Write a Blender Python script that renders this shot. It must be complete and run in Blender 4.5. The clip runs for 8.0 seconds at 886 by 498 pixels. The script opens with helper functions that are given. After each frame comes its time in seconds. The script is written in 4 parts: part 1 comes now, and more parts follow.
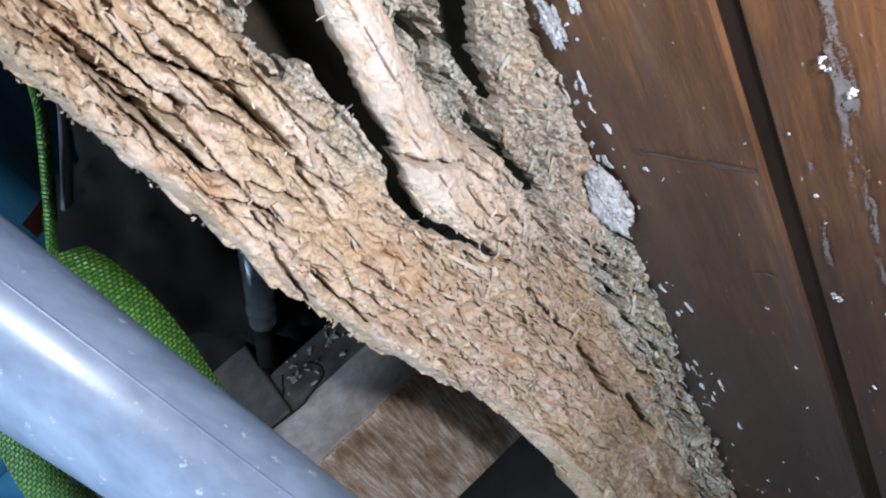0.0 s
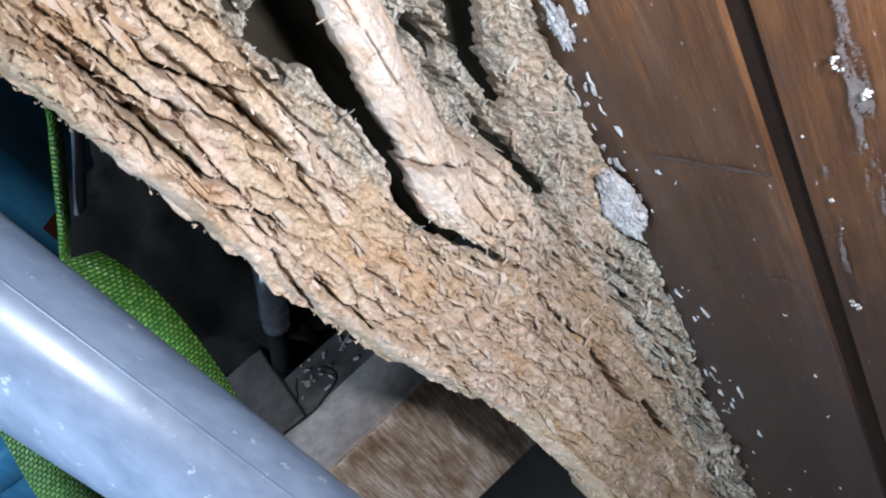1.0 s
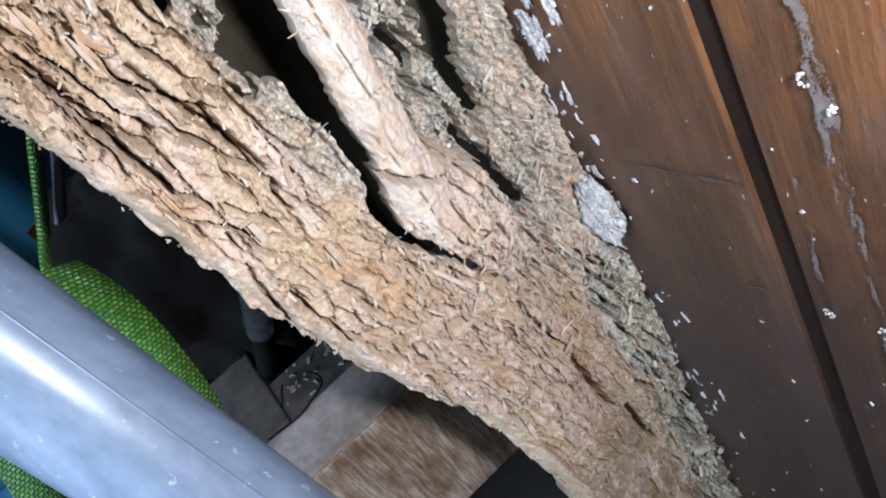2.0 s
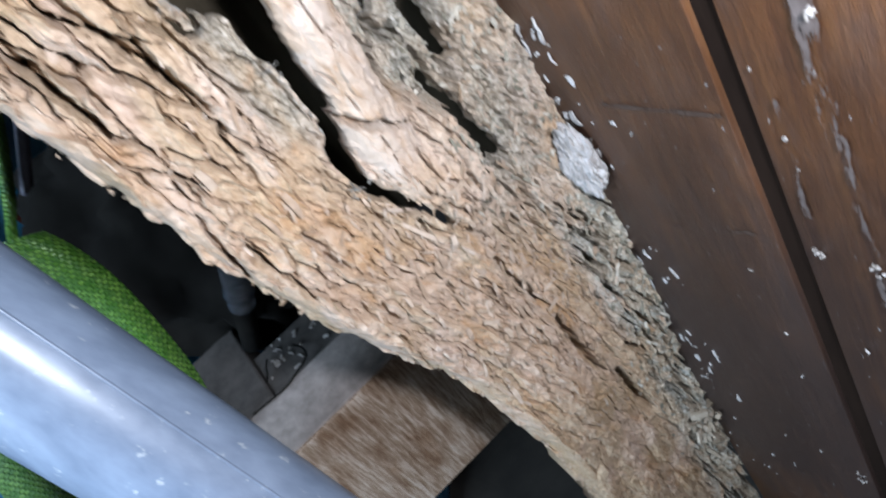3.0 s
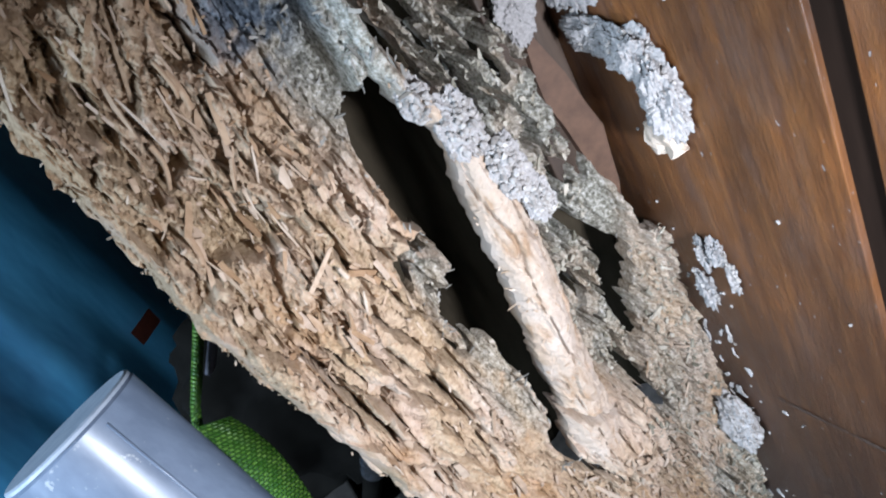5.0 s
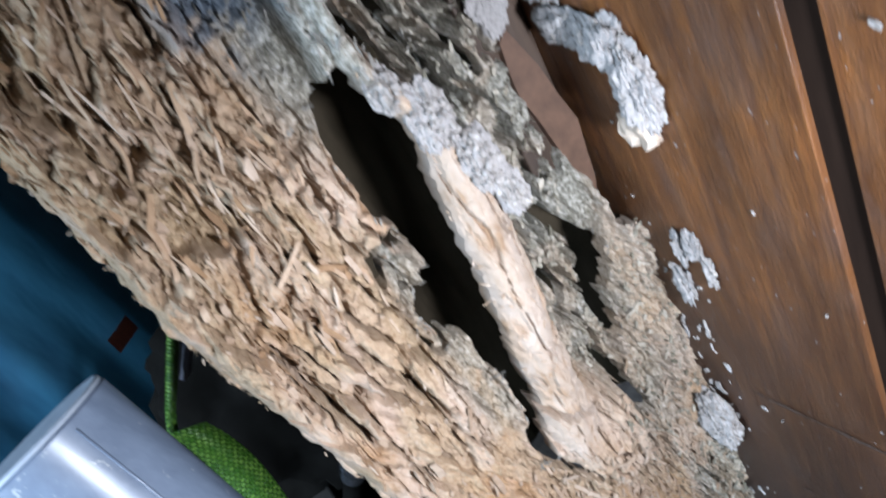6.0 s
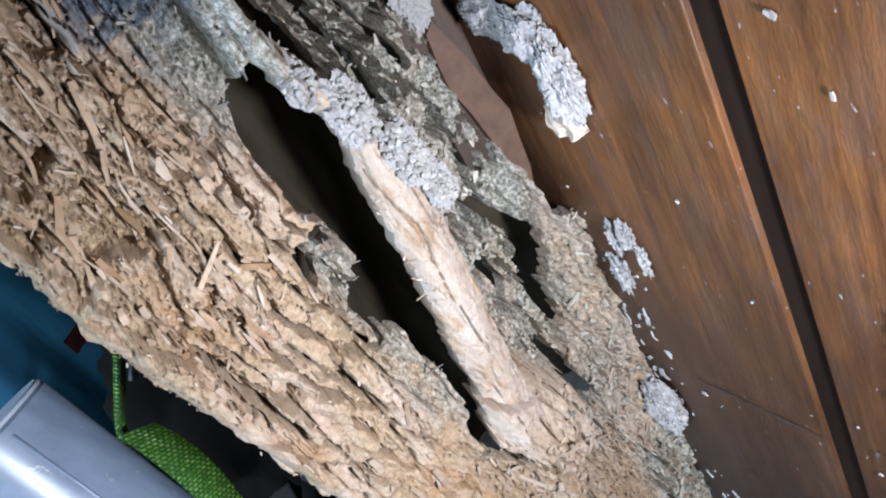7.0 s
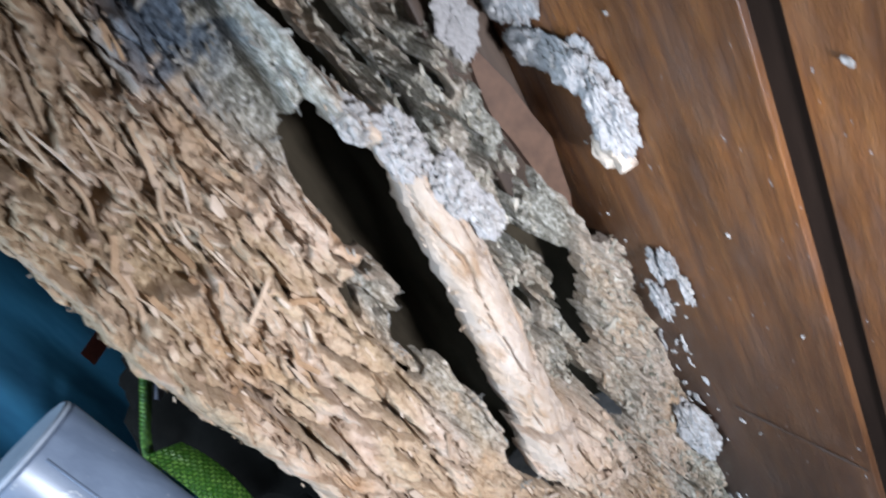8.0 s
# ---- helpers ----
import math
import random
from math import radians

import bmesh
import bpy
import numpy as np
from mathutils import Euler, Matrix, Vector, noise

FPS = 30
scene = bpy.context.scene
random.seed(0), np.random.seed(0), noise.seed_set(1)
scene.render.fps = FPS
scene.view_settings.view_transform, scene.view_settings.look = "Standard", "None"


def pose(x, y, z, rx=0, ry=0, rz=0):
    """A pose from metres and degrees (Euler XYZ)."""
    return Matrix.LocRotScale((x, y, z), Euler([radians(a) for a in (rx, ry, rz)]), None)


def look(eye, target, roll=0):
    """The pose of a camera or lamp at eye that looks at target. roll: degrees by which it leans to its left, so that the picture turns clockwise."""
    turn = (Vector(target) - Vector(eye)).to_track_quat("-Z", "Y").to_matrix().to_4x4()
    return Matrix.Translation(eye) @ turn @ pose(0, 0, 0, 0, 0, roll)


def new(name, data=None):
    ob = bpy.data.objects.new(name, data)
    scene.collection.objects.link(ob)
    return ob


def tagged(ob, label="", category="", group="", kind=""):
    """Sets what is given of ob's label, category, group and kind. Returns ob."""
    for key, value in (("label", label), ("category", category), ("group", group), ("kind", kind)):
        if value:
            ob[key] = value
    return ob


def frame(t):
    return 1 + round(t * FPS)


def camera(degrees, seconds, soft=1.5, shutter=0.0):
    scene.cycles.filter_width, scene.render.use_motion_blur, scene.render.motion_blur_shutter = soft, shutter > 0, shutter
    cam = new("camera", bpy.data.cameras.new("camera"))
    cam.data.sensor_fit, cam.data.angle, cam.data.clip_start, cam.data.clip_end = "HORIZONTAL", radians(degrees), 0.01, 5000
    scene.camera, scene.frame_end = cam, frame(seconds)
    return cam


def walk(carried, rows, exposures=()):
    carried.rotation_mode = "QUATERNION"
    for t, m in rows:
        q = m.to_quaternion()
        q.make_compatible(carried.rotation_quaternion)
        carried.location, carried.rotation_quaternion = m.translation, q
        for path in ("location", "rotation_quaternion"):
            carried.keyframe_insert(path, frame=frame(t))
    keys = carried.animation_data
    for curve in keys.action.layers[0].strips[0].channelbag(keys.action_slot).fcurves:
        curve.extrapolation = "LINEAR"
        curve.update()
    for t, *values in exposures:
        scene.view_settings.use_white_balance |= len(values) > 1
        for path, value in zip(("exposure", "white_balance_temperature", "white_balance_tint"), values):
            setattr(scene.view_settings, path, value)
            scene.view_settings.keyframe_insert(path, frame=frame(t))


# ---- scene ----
cam = camera(60.0, 8.0, soft=2.0, shutter=0.8)
PATH = [
    (0, (0.035, 0.034, 0.939), (0.37, 1.551, -0.321), -34.1),
    (0.5, (0.038, 0.033, 0.939), (0.382, 1.547, -0.322), -34.6),
    (1, (0.041, 0.035, 0.935), (0.33, 1.584, -0.296), -35.4),
    (1.2, (0.043, 0.035, 0.935), (0.343, 1.571, -0.31), -35.5),
    (2.5, (0.049, 0.034, 0.936), (0.327, 1.573, -0.311), -36.4),
    (3, (0.051, 0.034, 0.915), (0.308, 1.566, -0.344), -37.9),
    (3.5, (0.057, 0.033, 0.901), (0.305, 1.558, -0.37), -37.1),
    (4, (0.06, 0.04, 0.925), (0.347, 1.592, -0.304), -35.3),
    (4.5, (0.044, 0.039, 0.991), (0.345, 1.694, -0.091), -34.1),
    (4.7, (0.044, 0.064, 1.013), (0.353, 1.675, -0.131), -32.6),
    (5.8, (0.045, 0.064, 1.014), (0.407, 1.668, -0.125), -32.3),
    (6, (0.045, 0.064, 1.008), (0.415, 1.659, -0.141), -31.9),
    (6.5, (0.047, 0.057, 0.999), (0.426, 1.627, -0.18), -32.4),
    (7, (0.055, 0.059, 1.003), (0.459, 1.612, -0.192), -32.3),
    (7.5, (0.053, 0.065, 1.0), (0.47, 1.608, -0.202), -32.3),
    (8, (0.052, 0.069, 1.012), (0.453, 1.629, -0.173), -32.2),
]
walk(cam, [(t, look(eye, target, roll)) for t, eye, target, roll in PATH], [(0.0, 0.05), (3.9, 0.05), (4.7, -0.06), (5.8, -0.12), (8.0, -0.12)])

# ---- light ----
world = bpy.data.worlds.new("dim_room")
scene.world = world
world.use_nodes = True
world.node_tree.nodes["Background"].inputs[0].default_value = (0.80, 0.82, 0.85, 1)
world.node_tree.nodes["Background"].inputs[1].default_value = 0.065


torch_data = bpy.data.lights.new("torch_light", "SPOT")
torch_data.energy, torch_data.color, torch_data.shadow_soft_size = 6.6, (0.765, 0.85, 1.01), 0.012
torch_data.spot_size, torch_data.spot_blend = radians(126), 1.0
torch = new("torch_light", torch_data)
torch.matrix_world = look((0.100, 0.022, 0.916), (0.092, 0.225, 0.798))


# cool fill light added behind and to the left; its window is unseen
side_fill_data = bpy.data.lights.new("side_fill_light", "AREA")
side_fill_data.shape, side_fill_data.size, side_fill_data.size_y = "RECTANGLE", 0.9, 0.9
side_fill_data.energy, side_fill_data.color = 68.0, (0.55, 0.75, 1.0)
side_fill = new("side_fill_light", side_fill_data)
side_fill.matrix_world = look((-1.62, -0.25, 1.45), (0.0, 0.3, 0.9))


# ---- materials ----
def material(name, rough=0.6, metal=0.0):
    m = bpy.data.materials.new(name)
    m.use_nodes = True
    b = m.node_tree.nodes["Principled BSDF"]
    b.inputs["Roughness"].default_value = rough
    b.inputs["Metallic"].default_value = metal
    return m, m.node_tree, b


def add(nt, kind, **props):
    n = nt.nodes.new(kind)
    for k, v in props.items():
        n.inputs[k].default_value = v
    return n


def coords(nt, scale=(1, 1, 1), turn=(0, 0, 0)):
    tc = nt.nodes.new("ShaderNodeTexCoord")
    mp = nt.nodes.new("ShaderNodeMapping")
    mp.inputs["Scale"].default_value = scale
    mp.inputs["Rotation"].default_value = turn
    nt.links.new(tc.outputs["Object"], mp.inputs["Vector"])
    return mp.outputs[0]


def noise_tex(nt, vec, scale, detail=4.0, rough=0.6):
    n = add(nt, "ShaderNodeTexNoise", Scale=scale, Detail=detail, Roughness=rough)
    nt.links.new(vec, n.inputs["Vector"])
    return n.outputs[0]


def ramp(nt, fac, stops):
    r = nt.nodes.new("ShaderNodeValToRGB")
    e = r.color_ramp.elements
    e[0].position, e[0].color = stops[0][0], (*stops[0][1], 1)
    e[1].position, e[1].color = stops[-1][0], (*stops[-1][1], 1)
    for p, c in stops[1:-1]:
        k = e.new(p)
        k.color = (*c, 1)
    nt.links.new(fac, r.inputs[0])
    return r.outputs[0]


def mix(nt, fac, a, b, kind="MIX"):
    m = nt.nodes.new("ShaderNodeMix")
    m.data_type, m.blend_type = "RGBA", kind
    if hasattr(fac, "links"):
        nt.links.new(fac, m.inputs[0])
    else:
        m.inputs[0].default_value = fac
    for s, v in ((6, a), (7, b)):
        if hasattr(v, "links"):
            nt.links.new(v, m.inputs[s])
        else:
            m.inputs[s].default_value = (*v, 1)
    return m.outputs[2]


def bump(nt, bsdf, height, strength, distance):
    b = add(nt, "ShaderNodeBump", Strength=strength, Distance=distance)
    nt.links.new(height, b.inputs["Height"])
    nt.links.new(b.outputs[0], bsdf.inputs["Normal"])


def rotten_wood():
    m, nt, b = material("rotten_wood", 0.85)
    v = coords(nt, (1, 1, 0.50))
    vi = coords(nt)
    fibre = noise_tex(nt, v, 300, 6, 0.66)
    patch = noise_tex(nt, coords(nt, (1, 1, 0.42)), 70, 4, 0.6)
    tan = ramp(nt, fibre, [(0.28, (0.235, 0.150, 0.090)), (0.45, (0.390, 0.283, 0.207)), (0.68, (0.485, 0.378, 0.296))])
    warm = ramp(nt, patch, [(0.34, (0.87, 0.70, 0.50)), (0.47, (0.97, 0.92, 0.86)), (0.66, (1.0, 0.98, 0.99))])
    tan = mix(nt, 1.0, tan, warm, "MULTIPLY")
    grit = noise_tex(nt, vi, 700, 4, 0.7)
    grey = ramp(nt, grit, [(0.36, (0.095, 0.088, 0.066)), (0.5, (0.262, 0.245, 0.200)), (0.64, (0.46, 0.435, 0.39))])
    moss = ramp(nt, grit, [(0.34, (0.195, 0.120, 0.060)), (0.64, (0.43, 0.315, 0.200))])
    mould = ramp(nt, grit, [(0.35, (0.03, 0.045, 0.068)), (0.65, (0.14, 0.175, 0.21))])
    zone = nt.nodes.new("ShaderNodeAttribute")
    zone.attribute_name = "zone"
    sep = nt.nodes.new("ShaderNodeSeparateColor")
    nt.links.new(zone.outputs["Color"], sep.inputs[0])
    col = mix(nt, sep.outputs[0], tan, grey)
    col = mix(nt, sep.outputs[1], col, moss)
    col = mix(nt, sep.outputs[2], col, mould)
    heart = ramp(nt, noise_tex(nt, coords(nt, (1, 1, 0.45)), 110, 5, 0.62), [(0.33, (0.290, 0.190, 0.120)), (0.42, (0.365, 0.278, 0.210)), (0.66, (0.42, 0.340, 0.280))])
    col = mix(nt, zone.outputs["Alpha"], col, heart)
    nt.links.new(col, b.inputs["Base Color"])
    b.inputs["Specular IOR Level"].default_value = 0.2
    fine = noise_tex(nt, coords(nt, (1, 1, 0.7)), 900, 6, 0.75)
    both = nt.nodes.new("ShaderNodeMath")
    both.operation = "ADD"
    nt.links.new(fibre, both.inputs[0])
    nt.links.new(fine, both.inputs[1])
    bump(nt, b, both.outputs[0], 0.55, 0.0010)
    return m


def splinter_wood(name, lo, mid, hi):
    m, nt, b = material(name, 0.8)
    g = nt.nodes.new("ShaderNodeNewGeometry")
    col = ramp(nt, g.outputs["Random Per Island"], [(0.0, lo), (0.5, mid), (1.0, hi)])
    n = noise_tex(nt, coords(nt, (1, 1, 0.3)), 600, 3)
    shade = ramp(nt, n, [(0.3, (0.72, 0.68, 0.62)), (0.65, (1, 1, 1))])
    nt.links.new(mix(nt, 1.0, col, shade, "MULTIPLY"), b.inputs["Base Color"])
    b.inputs["Specular IOR Level"].default_value = 0.2
    return m


def varnished_boards():
    m, nt, b = material("varnished_boards", 0.42)
    o = nt.nodes.new("ShaderNodeObjectInfo")
    grain = noise_tex(nt, coords(nt, (1, 1, 0.055)), 330, 5, 0.6)
    broad = noise_tex(nt, coords(nt, (1, 1, 0.30)), 30, 4, 0.6)
    col = ramp(nt, grain, [(0.28, (0.050, 0.0182, 0.0060)), (0.50, (0.088, 0.0345, 0.0102)), (0.74, (0.124, 0.053, 0.0165))])
    tone = ramp(nt, broad, [(0.36, (0.72, 0.66, 0.64)), (0.5, (1.0, 0.94, 0.88)), (0.62, (1.38, 1.24, 1.00))])
    col = mix(nt, 1.0, col, tone, "MULTIPLY")
    blotch = noise_tex(nt, coords(nt, (1, 1, 0.45)), 95, 6, 0.7)
    col = mix(nt, 1.0, col, ramp(nt, blotch, [(0.34, (0.78, 0.74, 0.72)), (0.5, (1.0, 1.0, 1.0)), (0.66, (1.28, 1.24, 1.15))]), "MULTIPLY")
    # patchy dusty, worn film
    dust = noise_tex(nt, coords(nt, (1, 1, 0.4)), 60, 5, 0.7)
    dfac = ramp(nt, dust, [(0.48, (0, 0, 0)), (0.74, (0.45, 0.45, 0.45))])
    col = mix(nt, dfac, col, (0.072, 0.055, 0.049))
    # torch falloff painted in: boards darken around a point low by the post
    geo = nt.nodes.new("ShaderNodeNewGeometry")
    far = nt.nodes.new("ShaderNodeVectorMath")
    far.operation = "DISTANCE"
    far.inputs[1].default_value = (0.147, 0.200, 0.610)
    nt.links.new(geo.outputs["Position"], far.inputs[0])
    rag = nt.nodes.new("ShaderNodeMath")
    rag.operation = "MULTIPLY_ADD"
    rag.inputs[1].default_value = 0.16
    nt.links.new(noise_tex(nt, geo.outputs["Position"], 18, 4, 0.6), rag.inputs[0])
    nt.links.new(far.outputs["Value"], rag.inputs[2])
    torch_falloff = ramp(nt, rag.outputs[0], [(0.15, (0.90, 0.90, 0.90)), (0.37, (0, 0, 0))])
    col = mix(nt, torch_falloff, col, (0.0215, 0.0140, 0.0122))
    nicks = noise_tex(nt, coords(nt, (1, 1, 0.55)), 520, 2, 0.5)
    nfac = ramp(nt, nicks, [(0.715, (0, 0, 0)), (0.75, (0.6, 0.6, 0.6))])
    col = mix(nt, nfac, col, (0.30, 0.28, 0.27))
    nt.links.new(col, b.inputs["Base Color"])
    rr = ramp(nt, broad, [(0.3, (0.34, 0.34, 0.34)), (0.7, (0.52, 0.52, 0.52))])
    nt.links.new(rr, b.inputs["Roughness"])
    fine = noise_tex(nt, coords(nt, (1, 1, 0.35)), 750, 5, 0.75)
    both = nt.nodes.new("ShaderNodeMath")
    both.operation = "ADD"
    nt.links.new(grain, both.inputs[0])
    nt.links.new(fine, both.inputs[1])
    bump(nt, b, both.outputs[0], 0.45, 0.0009)
    return m


def plain(name, lo, hi, scale, rough=0.6, stretch=(1, 1, 1), relief=0.3, depth=0.001, metal=0.0):
    m, nt, b = material(name, rough, metal)
    n = noise_tex(nt, coords(nt, stretch), scale, 5, 0.65)
    nt.links.new(ramp(nt, n, [(0.32, lo), (0.68, hi)]), b.inputs["Base Color"])
    bump(nt, b, n, relief, depth)
    return m


def pipe_plastic():
    m, nt, b = material("pipe_plastic", 0.34)
    n = noise_tex(nt, coords(nt, (1, 1, 0.3)), 120, 4, 0.6)
    col = ramp(nt, n, [(0.35, (0.19, 0.235, 0.315)), (0.65, (0.255, 0.31, 0.405))])
    scuff = noise_tex(nt, coords(nt, (1, 1, 0.6)), 170, 4, 0.7)
    f = ramp(nt, scuff, [(0.635, (0, 0, 0)), (0.69, (0.8, 0.8, 0.8))])
    col = mix(nt, f, col, (0.55, 0.58, 0.60))
    nt.links.new(col, b.inputs["Base Color"])
    rr = ramp(nt, n, [(0.3, (0.29, 0.29, 0.29)), (0.7, (0.40, 0.40, 0.40))])
    nt.links.new(rr, b.inputs["Roughness"])
    b.inputs["Specular IOR Level"].default_value = 0.75
    bump(nt, b, scuff, 0.06, 0.0005)
    return m


def rail_wood():
    m, nt, b = material("rail_wood", 0.7)
    grain = noise_tex(nt, coords(nt, (1, 1, 0.10)), 480, 6, 0.75)
    broad = noise_tex(nt, coords(nt, (1, 1, 0.6)), 60, 4)
    col = ramp(nt, grain, [(0.34, (0.15, 0.085, 0.045)), (0.48, (0.27, 0.19, 0.13)), (0.62, (0.46, 0.37, 0.295))])
    tone = ramp(nt, broad, [(0.35, (0.62, 0.50, 0.40)), (0.6, (1, 1, 1))])
    nt.links.new(mix(nt, 1.0, col, tone, "MULTIPLY"), b.inputs["Base Color"])
    bump(nt, b, grain, 0.6, 0.0012)
    return m


def strap_weave():
    m, nt, b = material("green_weave", 0.45)
    w = nt.nodes.new("ShaderNodeTexBrick")
    w.inputs["Scale"].default_value = 1.0
    w.inputs["Brick Width"].default_value = 0.0027
    w.inputs["Row Height"].default_value = 0.0021
    w.inputs["Mortar Size"].default_value = 0.00065
    w.inputs["Mortar Smooth"].default_value = 1.0
    w.inputs["Color1"].default_value = (0.034, 0.120, 0.007, 1)
    w.inputs["Color2"].default_value = (0.14, 0.28, 0.040, 1)
    w.inputs["Mortar"].default_value = (0.022, 0.090, 0.004, 1)
    uv = nt.nodes.new("ShaderNodeUVMap")
    nt.links.new(uv.outputs[0], w.inputs["Vector"])
    nt.links.new(w.outputs["Color"], b.inputs["Base Color"])
    inv = nt.nodes.new("ShaderNodeMath")
    inv.operation = "SUBTRACT"
    inv.inputs[0].default_value = 1.0
    nt.links.new(w.outputs["Fac"], inv.inputs[1])
    bump(nt, b, inv.outputs[0], 0.9, 0.0010)
    return m


ROT = rotten_wood()
LEAF = splinter_wood("wood_flakes", (0.285, 0.195, 0.130), (0.37, 0.272, 0.200), (0.45, 0.345, 0.268))
GOLD = splinter_wood("golden_flakes", (0.235, 0.135, 0.070), (0.345, 0.225, 0.140), (0.45, 0.33, 0.24))
TATTER = splinter_wood("grey_tatters", (0.13, 0.122, 0.108), (0.21, 0.198, 0.176), (0.32, 0.30, 0.27))
# brown inner wood, near-black to carry the hollow's shade
HOLLOW = plain("shaded_hollow_wood", (0.022, 0.0170, 0.0110), (0.052, 0.0395, 0.0255), 60, 0.95, (1, 1, 0.25))
SPLINT = splinter_wood("pale_splinters", (0.30, 0.205, 0.130), (0.41, 0.305, 0.225), (0.51, 0.41, 0.33))
CRUMB = splinter_wood("grey_crumbs", (0.12, 0.108, 0.080), (0.27, 0.245, 0.195), (0.46, 0.41, 0.34))
FRASS = splinter_wood("pale_frass", (0.225, 0.205, 0.190), (0.295, 0.272, 0.255), (0.385, 0.358, 0.336))
FLAKE = splinter_wood("grey_flakes", (0.15, 0.115, 0.08), (0.30, 0.245, 0.185), (0.46, 0.39, 0.31))
PLUG = splinter_wood("grey_frass", (0.315, 0.29, 0.275), (0.36, 0.335, 0.32), (0.41, 0.385, 0.37))
FRASSMASS = plain("frass_mass", (0.205, 0.187, 0.176), (0.345, 0.317, 0.298), 900, 0.9, (1, 1, 1), 0.6, 0.0009)
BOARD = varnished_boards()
PIPE = pipe_plastic()
# paler than the tube: light from above painted onto its end
LIT_END = plain("lit_end_plastic", (0.40, 0.46, 0.55), (0.56, 0.61, 0.68), 140, 0.5)
RAIL = rail_wood()
RAILTOP = plain("dusty_rail_top", (0.165, 0.135, 0.118), (0.285, 0.240, 0.213), 130, 0.85)
# the tube's shadow on the rail's back, put into this wood's colour
TUBE_SHADOW = plain("tube_shadow_wood", (0.030, 0.025, 0.021), (0.066, 0.056, 0.049), 90, 0.85)
WEAVE = strap_weave()
SLAB = plain("old_brown_paint", (0.066, 0.031, 0.016), (0.112, 0.056, 0.031), 140, 0.75)
DRUM = plain("blue_plastic", (0.012, 0.050, 0.115), (0.070, 0.270, 0.410), 8, 0.16, (1, 1, 0.35), 0.35, 0.008)
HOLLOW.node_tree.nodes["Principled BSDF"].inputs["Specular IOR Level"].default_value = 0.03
EDGEWOOD = plain("stained_edge_wood", (0.030, 0.0165, 0.0095), (0.062, 0.036, 0.021), 120, 0.7, (1, 1, 0.2))
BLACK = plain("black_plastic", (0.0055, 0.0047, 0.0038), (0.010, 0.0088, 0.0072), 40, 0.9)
GROOVE = plain("dark_groove_wood", (0.008, 0.0045, 0.003), (0.016, 0.009, 0.006), 60, 0.9, (1, 1, 0.2))
GROOVE.node_tree.nodes["Principled BSDF"].inputs["Specular IOR Level"].default_value = 0.05
SMEAR = plain("pale_smear", (0.055, 0.036, 0.029), (0.100, 0.078, 0.069), 160, 0.8)
MARK = plain("dark_scratch", (0.034, 0.019, 0.012), (0.050, 0.028, 0.018), 200, 0.7)
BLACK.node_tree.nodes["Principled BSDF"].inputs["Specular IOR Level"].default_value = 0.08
RED = plain("faded_red", (0.20, 0.050, 0.030), (0.36, 0.085, 0.045), 60, 0.6)
# pale grey for unseen walls and ceiling, added to bounce fill light
BOUNCE_GREY = plain("bounce_grey", (0.27, 0.26, 0.245), (0.40, 0.39, 0.37), 14, 0.9)
# near-black base puts the room's deep shade into floor and walls
SHADE_DARK = plain("shade_dark", (0.020, 0.016, 0.012), (0.050, 0.041, 0.033), 9, 0.9)
CLEAR = plain("cloudy_plastic", (0.20, 0.21, 0.235), (0.34, 0.35, 0.38), 200, 0.08)
CLEAR.node_tree.nodes["Principled BSDF"].inputs["Transmission Weight"].default_value = 0.85
GREYCORD = plain("grey_sheath", (0.06, 0.058, 0.075), (0.11, 0.105, 0.13), 150, 0.5)


# ---- building helpers ----
def part(name, data, mat, parent=None, label=""):
    if isinstance(data, bmesh.types.BMesh):
        me = bpy.data.meshes.new(name)
        data.to_mesh(me)
        data.free()
    else:
        me = data
    if not me.materials:
        me.materials.append(mat)
    ob = new(name, me)
    if parent:
        ob.parent = parent
        ob.matrix_parent_inverse = parent.matrix_world.inverted()
    return tagged(ob, label)


def thing(name, place, label, category, group="", kind=""):
    ob = new(name)
    ob.matrix_world = Matrix.Translation(place)
    ob.empty_display_size = 0.02
    bpy.context.view_layer.update()
    return tagged(ob, label, category, group, kind)


def mesh_of(name, verts, faces, smooth=False):
    me = bpy.data.meshes.new(name)
    me.from_pydata(verts if isinstance(verts, list) else verts.tolist(), [], faces if isinstance(faces, list) else faces.tolist())
    if smooth:
        me.polygons.foreach_set("use_smooth", np.ones(len(me.polygons), dtype=bool))
    me.update()
    return me


def box_bm(lo, hi, bevel=0.0):
    bm = bmesh.new()
    bmesh.ops.create_cube(bm, size=1)
    for v in bm.verts:
        v.co = Vector([lo[i] + (v.co[i] + 0.5) * (hi[i] - lo[i]) for i in range(3)])
    if bevel:
        bmesh.ops.bevel(bm, geom=bm.edges[:], offset=bevel, segments=2, affect="EDGES", profile=0.6)
    return bm


rng = np.random.default_rng(7)


